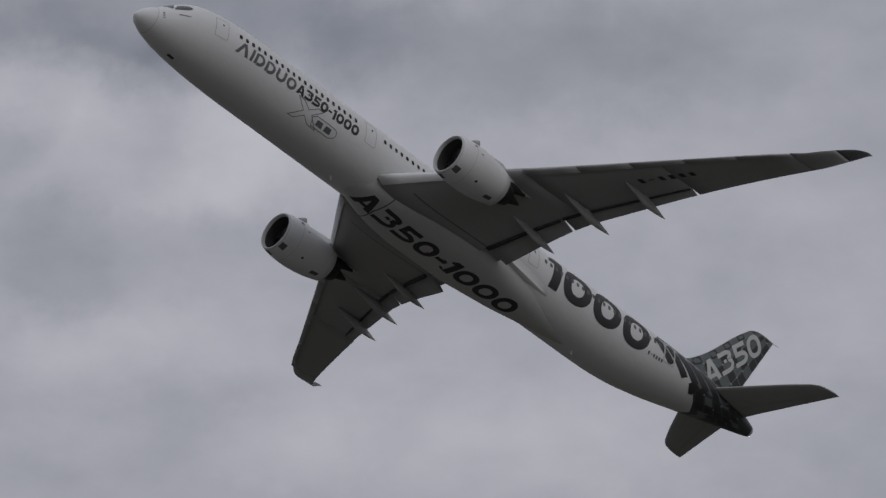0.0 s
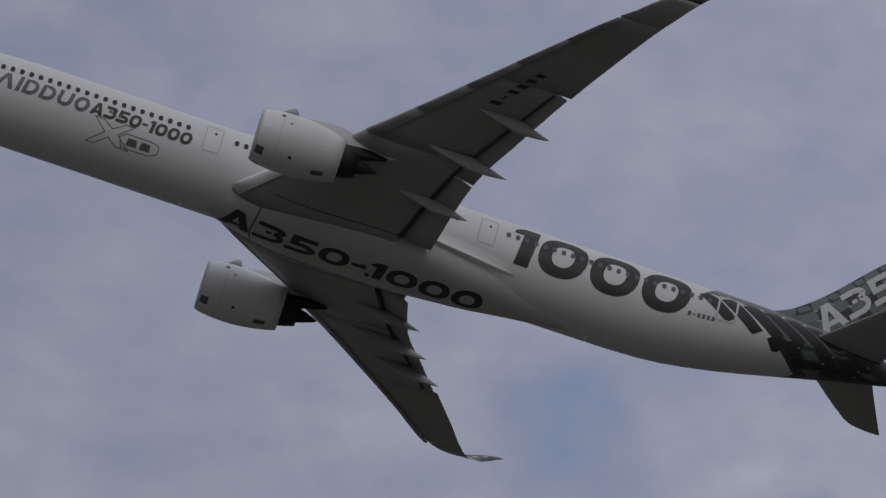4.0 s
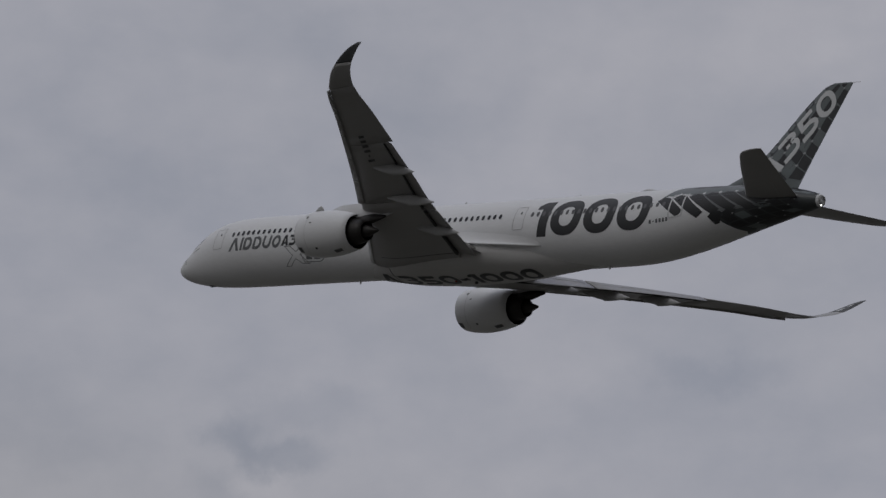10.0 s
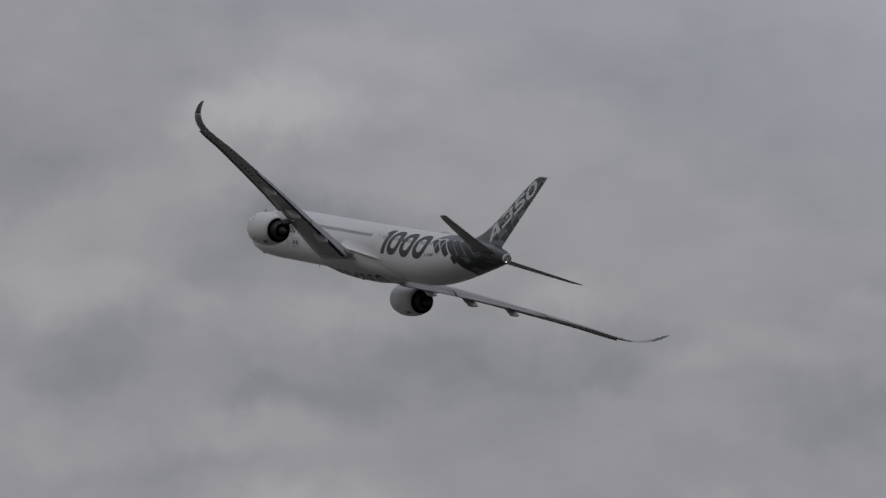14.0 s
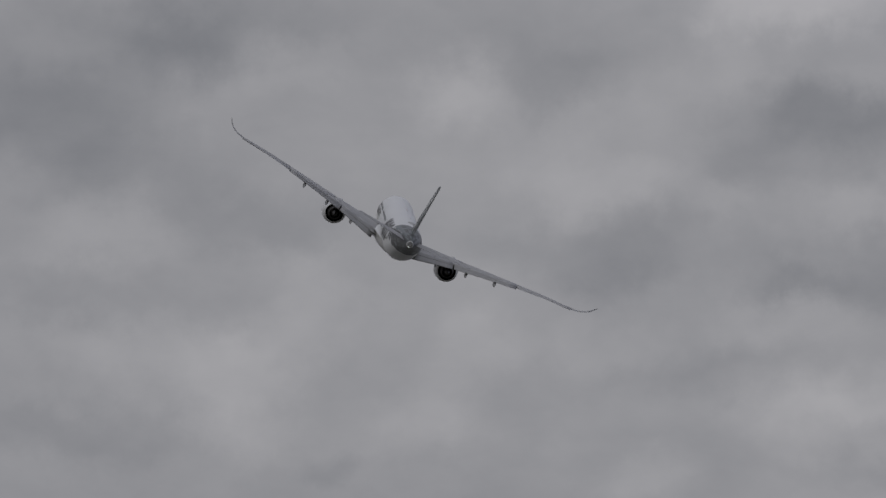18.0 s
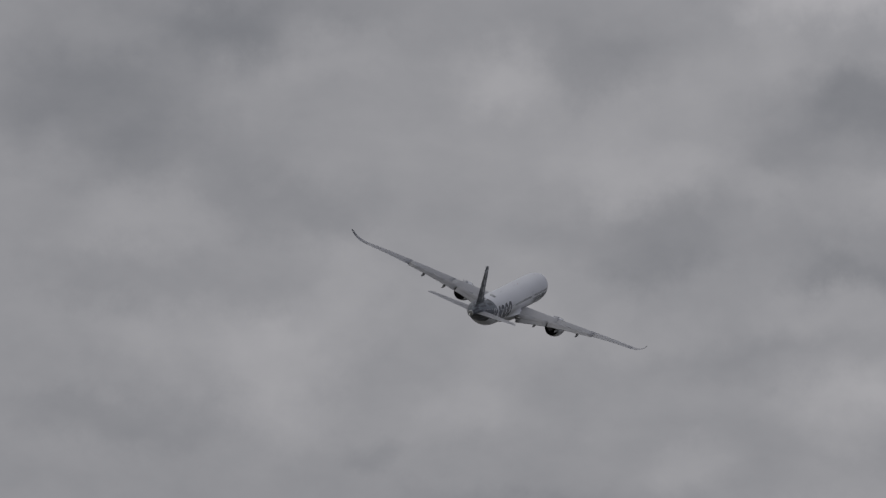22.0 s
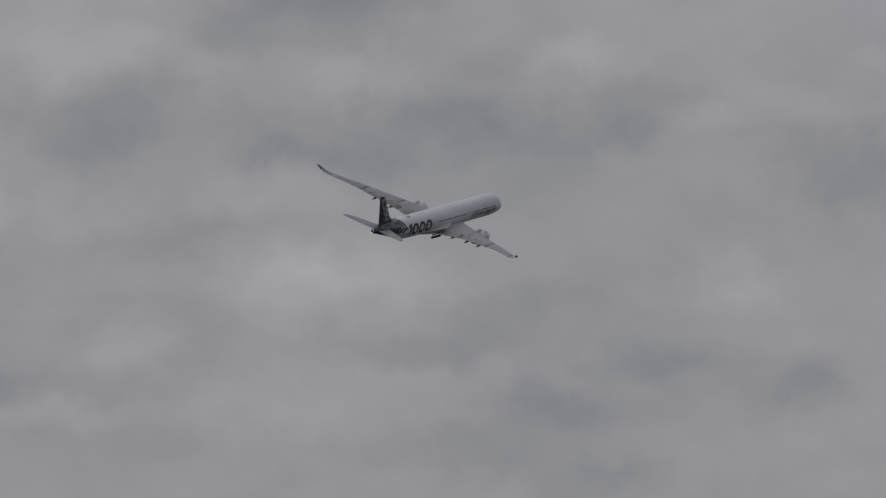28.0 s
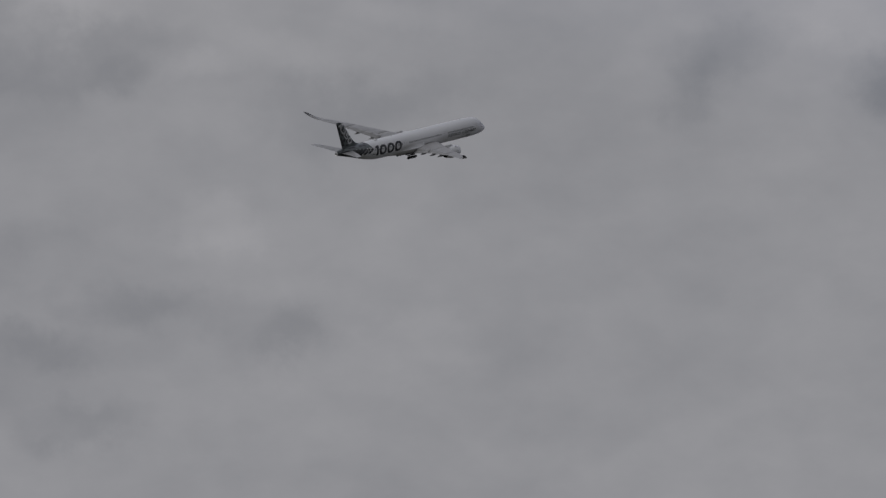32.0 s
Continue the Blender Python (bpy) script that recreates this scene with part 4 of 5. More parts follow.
def build_fin():
    heights = spread(2.0, 4.6, 6) + spread(5.2, 10.2, 8) + [10.5, 10.8, 10.95, 11.05]
    fin = part("tail_fin", loft([fin_ring(z, 0.0, 0.716) for z in heights]), CARBON_MID, airliner, "dark charcoal tail fin with carbon-weave blocks")
    part("rudder", loft([fin_ring(z, 0.72, 1.0, 6) for z in heights]), CARBON_MID, fin, "dark patterned rudder")
    for side in (-1, 1):
        bm = loft([[fin_side(FIN_LE(z) + u * (FIN_TE(z) - FIN_LE(z)), z, side, 0.014) for u in (0.715, 0.722)] for z in spread(3.3, 10.8, 8)], False)
        part("rudder_gap", bm, SEAL, fin)
        # woven blocks: cells between the sweep and lines that fall aft
        specks = []
        for i in range(5):
            for k in range(13):
                u0, u1, z0 = 0.015 + 0.197 * i, 0.195 + 0.197 * i, 3.2 + 0.84 * k

                def cell(u, dz):
                    z = z0 + dz
                    z -= 0.62 * u * (FIN_TE(z) - FIN_LE(z))
                    return (u, min(max(z, 3.0), 10.95))
                pts = [cell(u0, 0), cell(u1, 0), cell(u1, 0.76), cell(u0, 0.76)]
                if abs(pts[1][1] - pts[2][1]) < 0.15:
                    continue
                if abs(pts[0][1] - pts[3][1]) < 0.1:
                    pts = pts[:3]
                if i and 3.4 < pts[0][1] < 10.7:
                    u, z = pts[0]
                    specks.append(polygon([(u - 0.04, z), (u - 0.008, z - 0.1), (u + 0.02, z), (u - 0.008, z + 0.1)], 0.3))
                bm = polygon(pts, 0.3)
                bend(bm, lambda u, z: fin_side(FIN_LE(z) + u * (FIN_TE(z) - FIN_LE(z)), z, side, 0.016))
                part("carbon_block", bm, CARBON if (i + k) % 2 or i == 4 and k % 4 == 0 else CARBON_MID, fin)
        for speck in specks:
            part("weave_speck", bend(speck, lambda u, z: fin_side(FIN_LE(z) + u * (FIN_TE(z) - FIN_LE(z)), z, side, 0.019)), SPECK, fin)
        # the white number along the sweep
        ang = radians(49)
        ca, sa = math.cos(ang), math.sin(ang)
        bm = letters("A350", 9.2, 2.15, 0.2, 0.06, 0.35)
        if side < 0:
            ox, oz = 66.58, 2.5
            bend(bm, lambda px, py: fin_side(ox + px * ca - py * sa * 0.8, oz + px * sa + py * ca, side, 0.022))
        else:
            ox, oz = 72.6, 10.0
            bend(bm, lambda px, py: fin_side(ox - px * ca - py * sa * 0.8, oz - px * sa + py * ca, side, 0.022))
        part("lettering", bm, PALE, fin, "pale model number on the fin")
    # thin trailing rod at the tip
    bm = bmesh.new()
    box(bm, (73.9, 0, 11.02), (0.9, 0.03, 0.03))
    part("tip_rod", bm, LIGHT_GREY, fin, smooth=False)
    return fin


tail_fin = build_fin()


def build_tailplane(side):
    le = pchip([0.5, 1.5, 8.0, 8.6, 9.1, 9.3], [65.0, 65.75, 70.25, 70.75, 71.5, 72.6])
    te = pchip([0.5, 1.5, 9.3], [70.5, 70.8, 73.45])

    def ring(y, u0=0.0, u1=1.0):
        a, b, z = le(y), te(y), 1.14 + 0.112 * y
        us = [u0 + (u1 - u0) * (1 - math.cos(math.pi * k / 9)) / 2 for k in range(10)]
        h = lambda u: 5 * 0.09 * (b - a) * (0.2969 * math.sqrt(u) - 0.126 * u - 0.3516 * u * u + 0.2843 * u ** 3 - 0.1036 * u ** 4)
        return [(a + u * (b - a), side * y, z + h(u)) for u in us] + [(a + u * (b - a), side * y, z - h(u)) for u in reversed(us)]
    tp = part("tailplane", loft([ring(y, 0.0, 0.703) for y in spread(0.5, 8.0, 8) + [8.4, 8.7, 9.0, 9.2, 9.29]]), GREY, airliner, "grey swept tailplane")
    part("elevator", loft([ring(y, 0.706, 1.0) for y in spread(0.5, 8.0, 8) + [8.4, 8.7, 9.0, 9.2, 9.29]]), GREY, tp, "grey elevator")
    for s in (-1, 1):
        bm = loft([[(le(y) + u * (te(y) - le(y)), side * y, 1.14 + 0.112 * y + s * (5 * 0.09 * (te(y) - le(y)) * (0.2969 * math.sqrt(u) - 0.126 * u - 0.3516 * u * u + 0.2843 * u ** 3 - 0.1036 * u ** 4) + 0.006)) for u in (0.70, 0.708)] for y in spread(1.6, 8.6, 5)], False)
        part("elevator_gap", bm, LINE, tp)
    return tp


tailplanes = [build_tailplane(s) for s in (-1, 1)]


# ---------------------------------------------------------------- fuselage details
def rounded(w, h, r, n=4):
    pts = []
    for cx, cy, a0 in ((w / 2 - r, h / 2 - r, 0), (-w / 2 + r, h / 2 - r, 90), (-w / 2 + r, -h / 2 + r, 180), (w / 2 - r, -h / 2 + r, 270)):
        pts += [(cx + r * math.cos(radians(a0 + 90 * k / n)), cy + r * math.sin(radians(a0 + 90 * k / n))) for k in range(n + 1)]
    return pts


WINDOW_V = 0.76


def build_windows():
    rows = [8.6 + 0.645 * k for k in range(21)] + [24.9 + 0.645 * k for k in range(25)] + [44.0 + 0.645 * k for k in range(23)]
    for side in (-1, 1):
        for x in rows:
            bm = polygon(rounded(0.30, 0.46, 0.14), 0.5)
            bend(bm, lambda px, py: hull(x + px, WINDOW_V + py, side, 0.022))
            part("cabin_window", bm, GLASS if x < 44 or x > 58.3 else WINDOW_FRAME, fuselage)


def build_doors():
    for side in (-1, 1):
        for x, v0, v1, w, m in ((6.75, -0.4, 1.62, 1.22, LINE), (23.3, -0.55, 1.6, 1.15, LINE), (42.6, -0.5, 1.6, 1.15, LINE), (59.5, -0.65, 1.65, 1.3, PALE)):
            pts = [(x + a, (v0 + v1) / 2 + b) for a, b in rounded(w, v1 - v0, 0.16)]
            door = part("door", bend(outline(pts, 0.05 if m is LINE else 0.15), lambda px, py: hull(px, py, side, 0.026)), m, fuselage, "outlined cabin door")
            part("door_window", bend(polygon([(x + 0.1 + a, WINDOW_V + 0.2 + b) for a, b in rounded(0.16, 0.22, 0.07)], 0.5), lambda px, py: hull(px, py, side, 0.022)), GLASS, door)


def build_cockpit():
    for side in (-1, 1):
        # three panes each side, wrapped round the nose
        for pts in ([(2.5, 1.8), (2.8, 3.0), (3.05, 4.45), (2.3, 4.45), (2.0, 3.0)], [(2.6, 1.68), (3.05, 1.52), (3.5, 1.48), (3.9, 1.58), (4.12, 1.8), (3.9, 2.28), (3.5, 2.5), (2.95, 2.6)]):
            b2 = polygon(pts, 0.25)
            part("cockpit_window", bend(b2, lambda px, py: hull(px, py, side, 0.02)), COCKPIT, fuselage, "dark glossy cockpit window")
        for x, v in ((1.75, 0.75), (1.78, 0.4), (1.8, 0.05), (1.85, -0.3)):
            part("probe", bend(polygon([(x + a, v + b) for a, b in rounded(0.16, 0.12, 0.05)], 0.5), lambda px, py: hull(px, py, side, 0.03)), SEAL, fuselage)
        part("probe", bend(polygon([(2.9, 0.55), (3.9, 0.45), (3.9, 0.52), (2.9, 0.66)], 0.5), lambda px, py: hull(px, py, side, 0.03)), SEAL, fuselage)
    # seam behind the radome
    rings = []
    for x in (1.38, 1.42):
        zc, h, w = ring_at(x)
        rings.append([(x, (w + 0.008) * math.cos(2 * math.pi * k / 48), zc + (h + 0.008) * math.sin(2 * math.pi * k / 48)) for k in range(48)])
    part("radome_seam", loft(rings, True, (False, False)), LINE, fuselage)
    bm = bmesh.new()
    box(bm, (4.3, 0, -2.52), (0.6, 0.22, 0.12))
    part("landing_lamp", bm, SEAL, fuselage, smooth=False)


def build_livery():
    for side in (-1, 1):
        def at(x0, v0):
            # on the starboard side writing runs towards the nose
            return lambda px, py: hull(x0 + px if side < 0 else x0 - px, v0 + py, side, 0.016)
        # maker's word: a row of six plain shapes, chevron, bars and rings
        word, x, h, k = [], 0.0, 1.12, 0.2
        for kind, w in (("chevron", 1.3), ("bar", 0.26), ("arch", 1.0), ("arch", 1.0), ("channel", 1.02), ("ring", 0.98)):
            lean = lambda pts: [(x + px * w + k * py, py * h) for px, py in pts]
            if kind == "chevron":
                word.append(flat_shapes(lean([(0, 0), (0.24, 0), (0.5, 0.7), (0.5, 1), (0.38, 1)]), lean([(1, 0), (0.62, 1), (0.5, 1), (0.5, 0.7), (0.76, 0)])))
            elif kind == "bar":
                word.append(flat_shapes(lean([(0, 0), (1, 0), (1, 1), (0, 1)])))
            elif kind == "arch":
                word.append(stroke(lean([(0.13, 0.02), (0.13, 0.88)] + arc(0.45, 0.49, 0.42, 0.39, 90, -90) + [(0.28, 0.1)]), 0.13))
            elif kind == "channel":
                word.append(stroke(lean([(0.13, 1)] + arc(0.5, 0.4, 0.37, 0.28, 180, 360) + [(0.87, 1)]), 0.13))
            else:
                word.append(stroke(lean(arc(0.5, 0.5, 0.38, 0.385, 90, 450, 24)), 0.13))
            x += w + 0.17
        origin = 8.3 if side < 0 else 21.9
        part("lettering", bend(remesh_grid(join(word), 0.3), at(origin, -0.78)), INK_SOFT, fuselage, "slate grey row of plain letter-sized shapes")
        bm = letters("A350-1000", 7.1, 0.94, 0.25, 0.12, 0.3)
        part("lettering", bend(bm, at(14.92 if side < 0 else 14.75, -0.64)), INK, fuselage, "charcoal model number")
        # outlined cross and badge below
        ox = 15.25 if side < 0 else 14.35
        cross = [(0.0, 0.05), (0.55, 0.05), (1.35, 0.72), (2.0, 0.25), (2.9, 0.2), (1.95, 1.05), (2.9, 1.85), (2.3, 1.85), (1.5, 1.3), (0.75, 1.8), (0.15, 1.8), (1.05, 1.0)]
        badge = [(2.35, 0.35), (4.3, 0.35), (4.75, 0.6), (4.85, 0.9), (4.7, 1.2), (4.3, 1.3), (2.5, 1.3), (2.1, 1.0)]
        bars = [polygon([(a, 0.58), (a + 0.72, 0.58), (a + 0.66, 1.08), (a + 0.06, 1.08)], 0.3) for a in (2.62, 3.55)]
        part("emblem", bend(join([outline(cross, 0.055, 0.3), outline(badge, 0.055, 0.3)] + bars), at(ox, -2.5)), INK_SOFT, fuselage, "thin outlined cross emblem with a badge")
        # the large number on the rear fuselage
        bm = letters("1000", 12.95, 3.25, 0.235, 0.11, 0.35)
        part("lettering", bend(bm, at(44.1 if side < 0 else 57.05, -1.2)), INK, fuselage, "huge charcoal number")
        # registration: plain bars
        regs = [polygon([(0.33 * k, lo), (0.33 * k + 0.2, lo), (0.33 * k + 0.2, hi), (0.33 * k, hi)], 0.5) for k in range(6) for lo, hi in ((0.13, 0.2) if k == 1 else (0, 0.34),)]
        for r in regs:
            part("marking_bar", bend(r, at(56.95 if side < 0 else 58.6, -0.9)), INK_SOFT, fuselage)
        # dark woven pattern running into the tail: slabs that fall aft under a row that rises aft
        def block(pts, m, off=0.015):
            part("carbon_block", bend(polygon(pts, 0.35), lambda px, py: hull(min(px, 72.2), py, side, off)), m, fuselage)
        block([(58.4, 2.4), (58.9, 3.3), (59.6, 4.6), (68.0, 4.6), (68.0, 0.9), (63.0, 1.1), (60.4, 1.5)], JOINT, 0.012)
        block([(60.75, 1.4), (66.8, 1.5), (68.8, -1.05), (63.3, -1.05)], JOINT, 0.011)
        for i in range(-1, 5):
            x0 = 58.95 + 1.53 * i
            top, low = (1.6, -1.2) if i >= 0 else (1.5, -0.7)
            d = 0.7 * (top - low)
            block([(x0 - 0.02, top - 0.35), (x0 + 0.55, top), (x0 + 1.2, top - 0.15), (x0 + 1.3 + d, low + 0.5), (x0 + 0.66 + d, low)], CARBON)
            if i >= 0:
                part("weave_speck", bend(polygon([(x0 + 1.2, top - 0.02), (x0 + 1.38, top - 0.2), (x0 + 1.56, top - 0.02), (x0 + 1.38, top + 0.14)], 0.4), lambda px, py: hull(px, py, side, 0.02)), PALE, fuselage)
        for i in range(9):
            x0 = 57.7 + 1.53 * i
            block([(x0, 1.3), (x0 + 0.62, 1.62), (x0 + 1.42, 1.5), (x0 + 2.1, 2.5), (x0 + 0.75, 2.5)], CARBON_MID)
            block([(x0 + 0.85, 2.6), (x0 + 2.2, 2.6), (x0 + 2.7, 3.45), (x0 + 1.35, 3.45)], CARBON if i % 3 else CARBON_MID)
            block([(x0 + 1.45, 3.55), (x0 + 2.8, 3.55), (x0 + 3.2, 4.5), (x0 + 1.85, 4.5)], CARBON_MID if i % 3 else CARBON)
        for i in range(2):
            x0 = 62.6 + 1.3 * i
            block([(x0, -1.25), (x0 + 0.66, -0.72), (x0 + 1.36, -1.02), (x0 + 1.0, -2.3), (x0 + 0.55, -2.3)], CARBON)
    # solid dark tail cone with a slanted front edge
    n = 64
    start = pchip([-90, -60, -25, -20, 40, 90], [65.2, 64.4, 63.4, 64.2, 66.6, 67.5])
    rings = []
    for k in range(11):
        ring = []
        for i in range(n):
            a = 2 * math.pi * i / n
            lift = math.degrees(math.asin(math.sin(a)))
            x = start(lift) + (72.2 - start(lift)) * k / 10
            zc, h, w = ring_at(x)
            ring.append((x, (w + 0.009) * math.cos(a), zc + (h + 0.009) * math.sin(a)))
        rings.append(ring)
    part("tail_cone", loft(rings, True, (False, False)), SLATE, fuselage, "dark slate painted tail cone with a woven pattern")
    # woven blocks and pale specks on the tail cone
    for side in (-1, 1):
        for r in range(7):
            for i in range(9):
                v, x0 = 2.9 - 1.12 * r, 61.8 + 1.25 * i + 0.7 * (r % 3)
                pts = [(x0, v), (x0 + 0.95, v + 0.12), (x0 + 1.55, v - 0.82), (x0 + 0.6, v - 0.95)]
                if max(p[0] for p in pts) > 71.4 or any(px < start(math.degrees(pv / 3)) + 0.15 for px, pv in pts):
                    continue
                part("carbon_block", bend(polygon(pts, 0.35), lambda px, py: hull(px, py, side, 0.015)), CARBON_MID if (i + 2 * r) % 5 == 0 else CARBON, fuselage)
                if (i + r) % 2:
                    part("weave_speck", bend(polygon([(x0 + 1.02, v + 0.1), (x0 + 1.14, v - 0.02), (x0 + 1.26, v + 0.1), (x0 + 1.14, v + 0.2)], 0.4), lambda px, py: hull(px, py, side, 0.018)), SPECK, fuselage)
    zc, h, w = ring_at(72.2)
    bm = revolve([(-0.55, 0.62), (0.0, 0.5), (0.3, 0.38), (0.32, 0.26), (0.1, 0.24), (0.1, 0.01)], (72.2, 0, zc + 0.02), 24)
    part("exhaust_pipe", bm, FAIRING_GREY, fuselage, "pale grey exhaust cone at the tail end")
    # belly number
    bm = letters("A350-1000", 18.6, 1.95, 0.22, 0.1, 0.35)
    part("lettering", bend(bm, lambda px, py: (25.2 + px, 0.7 - py, belly_z(25.2 + px, 0.7 - py, 0.016))), INK, belly_fairing, "huge charcoal model number on the belly")
    # registration under the port wing: plain bars
    for k in range(6):
        b = polygon([(0.1, 0.0), (0.46, 0.0), (0.46, 1.0), (0.1, 1.0)] if k != 1 else [(0.06, 0.42), (0.46, 0.42), (0.46, 0.58), (0.06, 0.58)], 0.5)
        bend(b, lambda px, py: wing_point(17.6 + 0.72 * k + px, 0.47 - 0.115 * py, airfoil(0.47 - 0.115 * py, wing_th(18), False) - 0.004, -1))
        part("marking_bar", b, INK, wings[0])


def build_small():
    def blade(x, z0, h, chord=0.3):
        up = 1 if h > 0 else -1
        rings = [[(x + 0.12 * t + dx * chord * (1 - 0.4 * t), dy * (1 - 0.3 * t), z0 + h * t) for dx, dy in ((0, 0), (0.35, 0.04), (1, 0), (0.35, -0.04))] for t in (0, 0.5, 1)]
        part("antenna", loft(rings), LIGHT_GREY, fuselage, smooth=False)
    for x, h in ((12.5, 0.35), (33.0, 0.4), (46.0, 0.35)):
        blade(x, 3.26 - 0.007 * x, h)
    for x, z, h in ((22.3, -2.9, -0.38), (50.8, -3.1, -0.38)):
        blade(x, z, h)
    # low antenna dome on the roof
    rings = []
    for k in range(9):
        t = k / 8
        x, s = 53.0 + 2.0 * t, math.sin(math.pi * t) ** 0.6
        rings.append([(x, 0.62 * s * math.cos(math.pi * q / 10) + 0.001, 2.9 + 0.32 * s * math.sin(math.pi * q / 10)) for q in range(11)])
    part("antenna_dome", loft(rings), LIGHT_GREY, fuselage, "low grey antenna dome on the roof")
    for z, x in ((3.08, 30.0), (None, 33.8)):
        z = belly_z(x, 0) if z is None else z
        bm = bmesh.new()
        bmesh.ops.create_uvsphere(bm, u_segments=14, v_segments=8, radius=0.1, matrix=Matrix.Translation((x, 0, z)))
        part("beacon_lamp", bm, RED, fuselage, "red beacon lens")
    # lit white lamp under the tail exhaust
    zc, h, w = ring_at(72.2)
    bm = bmesh.new()
    bmesh.ops.create_uvsphere(bm, u_segments=12, v_segments=8, radius=0.09, matrix=Matrix.Translation((72.42, 0, zc - 0.36)))
    part("tail_lamp", bm, LENS, fuselage, "small lit white tail lamp")
    # drain mast and hinge marks on the belly fairing
    for x, y in ((35.4, -0.5), (35.8, 0.4)):
        bm = bmesh.new()
        box(bm, (x, y, belly_z(x, y) - 0.05), (0.3, 0.08, 0.28))
        part("drain_mast", bm, SEAL, belly_fairing, smooth=False)


def build_main_gear(side):
    """Leg with a six-wheel bogie; its origin is the hinge in the wing root."""
    bm = revolve([(0, 0.17), (1.6, 0.17), (1.62, 0.12), (2.95, 0.12)], (0, 0, 0), 16)
    bmesh.ops.rotate(bm, cent=(0, 0, 0), matrix=Matrix.Rotation(radians(90), 3, "Y"), verts=bm.verts)
    gear = part("main_gear", bm, STEEL, airliner, "extended main landing gear leg")
    bm = bmesh.new()
    box(bm, (0, 0, -2.95), (3.3, 0.26, 0.3))
    for x in (-1.4, 0, 1.4):
        box(bm, (x, 0, -2.95), (0.16, 1.5, 0.16))
    bmesh.ops.bevel(bm, geom=bm.edges, offset=0.04, segments=2, affect="EDGES")
    part("bogie", bm, HOT, gear)
    for x in (-1.4, 0, 1.4):
        for s in (-1, 1):
            bm = revolve([(-0.27, 0.25), (-0.3, 0.5), (-0.25, 0.66), (-0.12, 0.71), (0.12, 0.71), (0.25, 0.66), (0.3, 0.5), (0.27, 0.25), (-0.27, 0.25)], (0, 0, 0), 24)
            bmesh.ops.rotate(bm, cent=(0, 0, 0), matrix=Matrix.Rotation(radians(90), 3, "Z"), verts=bm.verts)
            bmesh.ops.translate(bm, vec=(x, s * 0.72, -2.95), verts=bm.verts)
            wheel = part("wheel", bm, BLACK, gear, "black rubber tyre")
            bm = revolve([(-0.15, 0.02), (-0.15, 0.27), (0.15, 0.27), (0.15, 0.02)], (0, 0, 0), 16)
            bmesh.ops.rotate(bm, cent=(0, 0, 0), matrix=Matrix.Rotation(radians(90), 3, "Z"), verts=bm.verts)
            bmesh.ops.translate(bm, vec=(x, s * 0.72, -2.95), verts=bm.verts)
            part("hub", bm, STEEL, gear)
    bm = bmesh.new()
    box(bm, (0, side * 0.32, -1.05), (1.5, 0.05, 1.9))
    bmesh.ops.bevel(bm, geom=bm.edges, offset=0.02, segments=1, affect="EDGES")
    part("gear_door", bm, GREY, gear)
    bm = bmesh.new()
    box(bm, (-0.7, 0, -1.0), (0.12, 0.12, 2.1), Matrix.Rotation(radians(-32), 4, "Y"))
    part("brace", bm, STEEL, gear)
    return gear


main_gears = [(s, build_main_gear(s)) for s in (-1, 1)]
build_windows()
build_doors()
build_cockpit()
build_livery()
build_small()


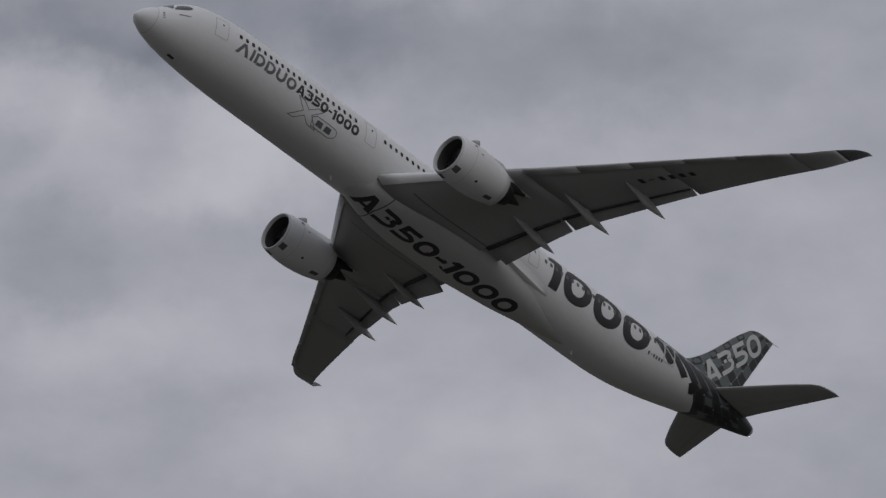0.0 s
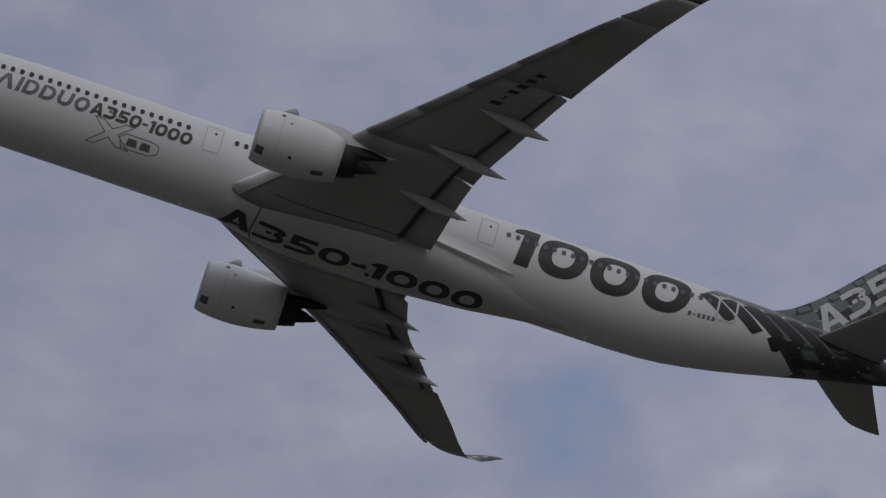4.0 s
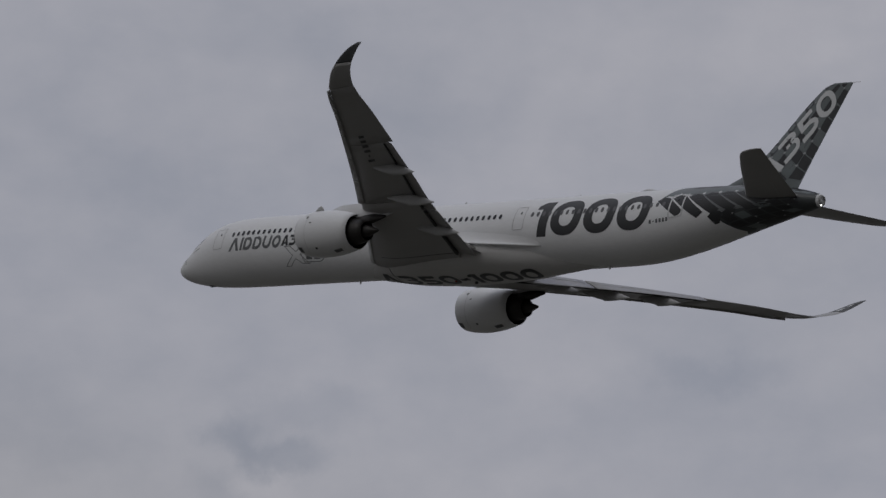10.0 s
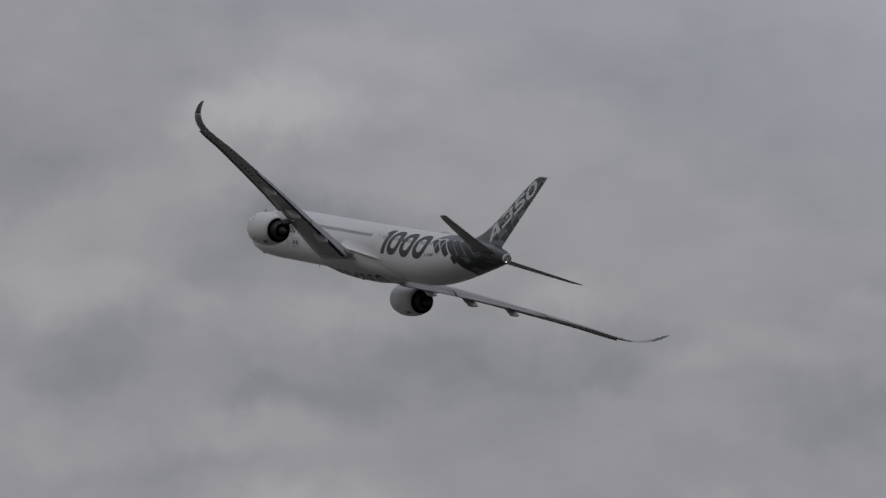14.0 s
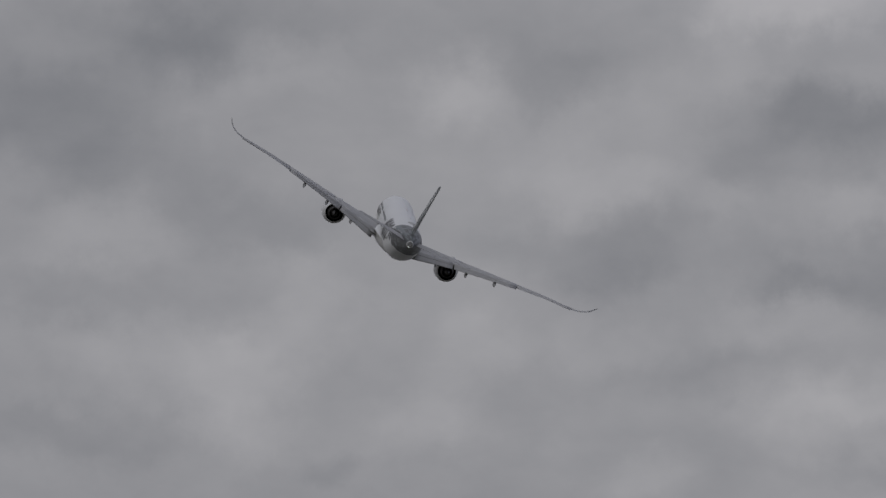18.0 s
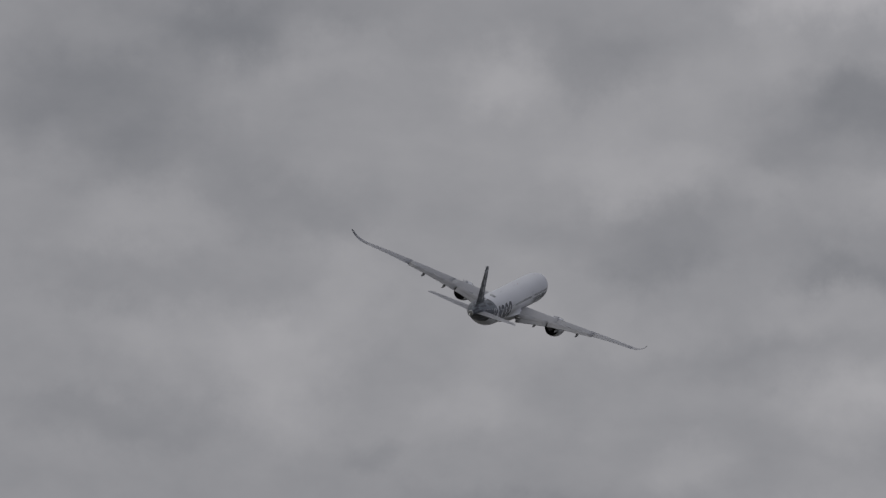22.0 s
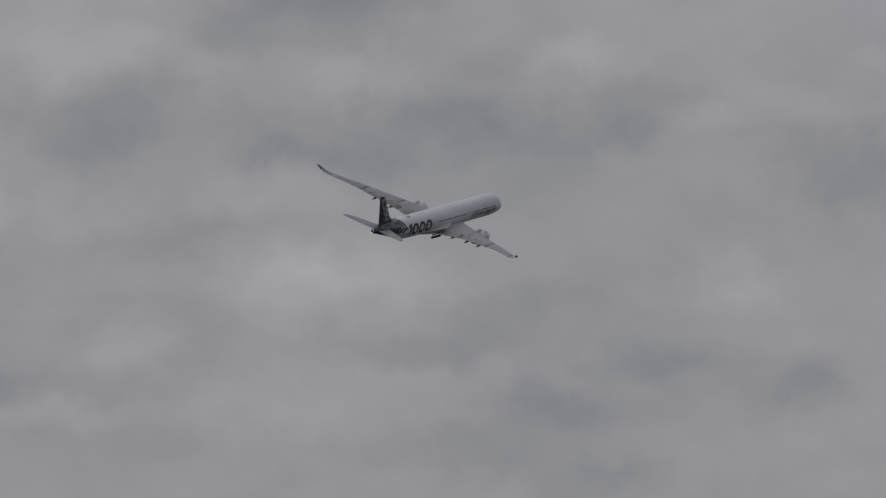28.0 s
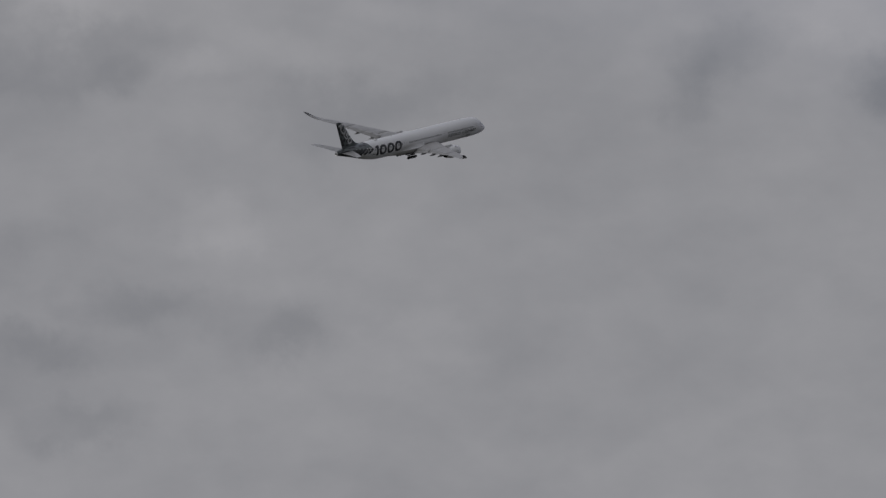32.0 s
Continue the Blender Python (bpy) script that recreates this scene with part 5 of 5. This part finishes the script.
# ---------------------------------------------------------------- motion
def motions():
    rows = [
        (0, attitude(204.74, -376.55, 85.80, 24.44, 24.36, 13.04)),
        (0.5, attitude(214.44, -351.93, 93.64, 24.65, 23.36, 12.80)),
        (1, attitude(224.49, -327.49, 101.13, 25.23, 22.46, 12.38)),
        (1.5, attitude(234.87, -303.24, 108.19, 26.01, 21.55, 11.92)),
        (2, attitude(245.54, -279.17, 114.75, 26.82, 20.52, 11.52)),
        (2.5, attitude(256.48, -255.31, 120.74, 27.53, 19.30, 11.29)),
        (3, attitude(267.66, -231.65, 126.15, 28.17, 17.95, 11.16)),
        (3.5, attitude(279.08, -208.22, 130.96, 28.79, 16.57, 11.03)),
        (4, attitude(290.74, -185.03, 135.18, 29.46, 15.28, 10.81)),
        (4.5, attitude(302.63, -162.09, 138.82, 30.20, 14.14, 10.42)),
        (5, attitude(314.77, -139.39, 141.96, 30.98, 13.17, 9.87)),
        (5.5, attitude(327.17, -116.93, 144.69, 31.73, 12.36, 9.19)),
        (6, attitude(339.84, -94.69, 147.11, 32.38, 11.69, 8.43)),
        (6.5, attitude(352.80, -72.64, 149.30, 32.88, 11.16, 7.61)),
        (7, attitude(366.05, -50.74, 151.33, 33.27, 10.73, 6.78)),
        (7.5, attitude(379.59, -28.91, 153.26, 33.59, 10.39, 6.02)),
        (8, attitude(393.43, -7.10, 155.15, 33.87, 10.11, 5.36)),
        (8.5, attitude(407.57, 14.75, 157.06, 34.17, 9.90, 4.87)),
        (9, attitude(422.03, 36.69, 159.09, 34.48, 9.82, 4.55)),
        (9.5, attitude(436.84, 58.76, 161.33, 34.79, 9.97, 4.40)),
        (10, attitude(452.04, 81.00, 163.87, 35.11, 10.45, 4.43)),
        (10.5, attitude(467.64, 103.45, 166.81, 35.44, 11.30, 4.64)),
        (11, attitude(483.67, 126.07, 170.21, 35.85, 12.42, 5.11)),
        (11.5, attitude(500.13, 148.80, 174.14, 36.40, 13.69, 5.93)),
        (12, attitude(517.06, 171.60, 178.65, 37.16, 14.96, 7.21)),
        (12.5, attitude(534.47, 194.39, 183.79, 38.19, 16.11, 8.98)),
        (13, attitude(552.41, 217.07, 189.50, 39.50, 17.12, 11.22)),
        (13.5, attitude(570.92, 239.49, 195.73, 41.07, 18.00, 13.84)),
        (14, attitude(590.05, 261.53, 202.39, 42.91, 18.73, 16.77)),
        (14.5, attitude(609.85, 283.06, 209.42, 44.98, 19.34, 19.88)),
        (15, attitude(630.36, 303.98, 216.67, 47.20, 19.83, 22.89)),
        (15.5, attitude(651.62, 324.19, 224.02, 49.49, 20.23, 25.44)),
        (16, attitude(673.67, 343.58, 231.31, 51.74, 20.58, 27.20)),
        (16.5, attitude(696.54, 362.09, 238.43, 53.88, 20.89, 27.95)),
        (17, attitude(720.22, 379.69, 245.35, 55.93, 21.11, 27.90)),
        (17.5, attitude(744.66, 396.38, 252.09, 57.94, 21.21, 27.37)),
        (18, attitude(769.83, 412.17, 258.64, 59.94, 21.14, 26.70)),
        (18.5, attitude(795.69, 427.04, 265.02, 61.97, 20.87, 26.15)),
        (19, attitude(822.21, 441.01, 271.30, 63.99, 20.49, 25.74)),
        (19.5, attitude(849.35, 454.09, 277.57, 65.98, 20.12, 25.40)),
        (20, attitude(877.07, 466.28, 283.92, 67.91, 19.89, 25.10)),
        (20.5, attitude(905.33, 477.58, 290.41, 69.74, 19.86, 24.78)),
        (21, attitude(934.10, 488.00, 297.07, 71.52, 20.02, 24.48)),
        (21.5, attitude(963.32, 497.55, 303.89, 73.28, 20.26, 24.26)),
        (22, attitude(992.97, 506.24, 310.88, 75.08, 20.53, 24.15)),
        (22.5, attitude(1023.00, 514.06, 318.05, 76.94, 20.76, 24.20)),
        (23, attitude(1053.38, 521.02, 325.35, 78.85, 20.92, 24.40)),
        (23.5, attitude(1084.10, 527.11, 332.74, 80.75, 21.02, 24.72)),
        (24, attitude(1115.13, 532.33, 340.20, 82.60, 21.04, 25.16)),
        (24.5, attitude(1146.44, 536.66, 347.68, 84.39, 20.99, 25.70)),
        (25, attitude(1178.01, 540.07, 355.16, 86.17, 20.88, 26.33)),
        (25.5, attitude(1209.81, 542.50, 362.64, 88.00, 20.72, 27.04)),
        (26, attitude(1241.82, 543.93, 370.11, 89.96, 20.55, 27.83)),
        (26.5, attitude(1274.01, 544.30, 377.54, 92.09, 20.39, 28.67)),
        (27, attitude(1306.32, 543.55, 384.98, 94.35, 20.24, 29.46)),
        (27.5, attitude(1338.69, 541.62, 392.44, 96.66, 20.15, 30.04)),
        (28, attitude(1371.07, 538.45, 399.97, 98.95, 20.12, 30.30)),
        (28.5, attitude(1403.40, 533.97, 407.57, 101.16, 20.16, 30.12)),
        (29, attitude(1435.60, 528.21, 415.30, 103.33, 20.24, 29.55)),
        (29.5, attitude(1467.59, 521.19, 423.17, 105.49, 20.30, 28.67)),
        (30, attitude(1499.30, 512.91, 431.24, 107.70, 20.31, 27.57)),
        (30.5, attitude(1530.65, 503.43, 439.51, 109.97, 20.22, 26.33)),
        (31, attitude(1561.62, 492.78, 448.00, 112.17, 20.07, 25.01)),
        (31.5, attitude(1592.19, 481.05, 456.70, 114.17, 19.91, 23.71)),
        (32, attitude(1622.33, 468.28, 465.63, 115.82, 19.79, 22.50)),
    ]
    walk(airliner, rows)
    # the main landing gear begins to swing out of the belly
    for side, gear in main_gears:
        walk(gear, [(t, pose(38.2, side * 4.2, -2.0, side * a)) for t, a in ((0, -89), (23.6, -89), (24.6, -70), (25.4, -60), (28, -55), (32, -49))])


motions()
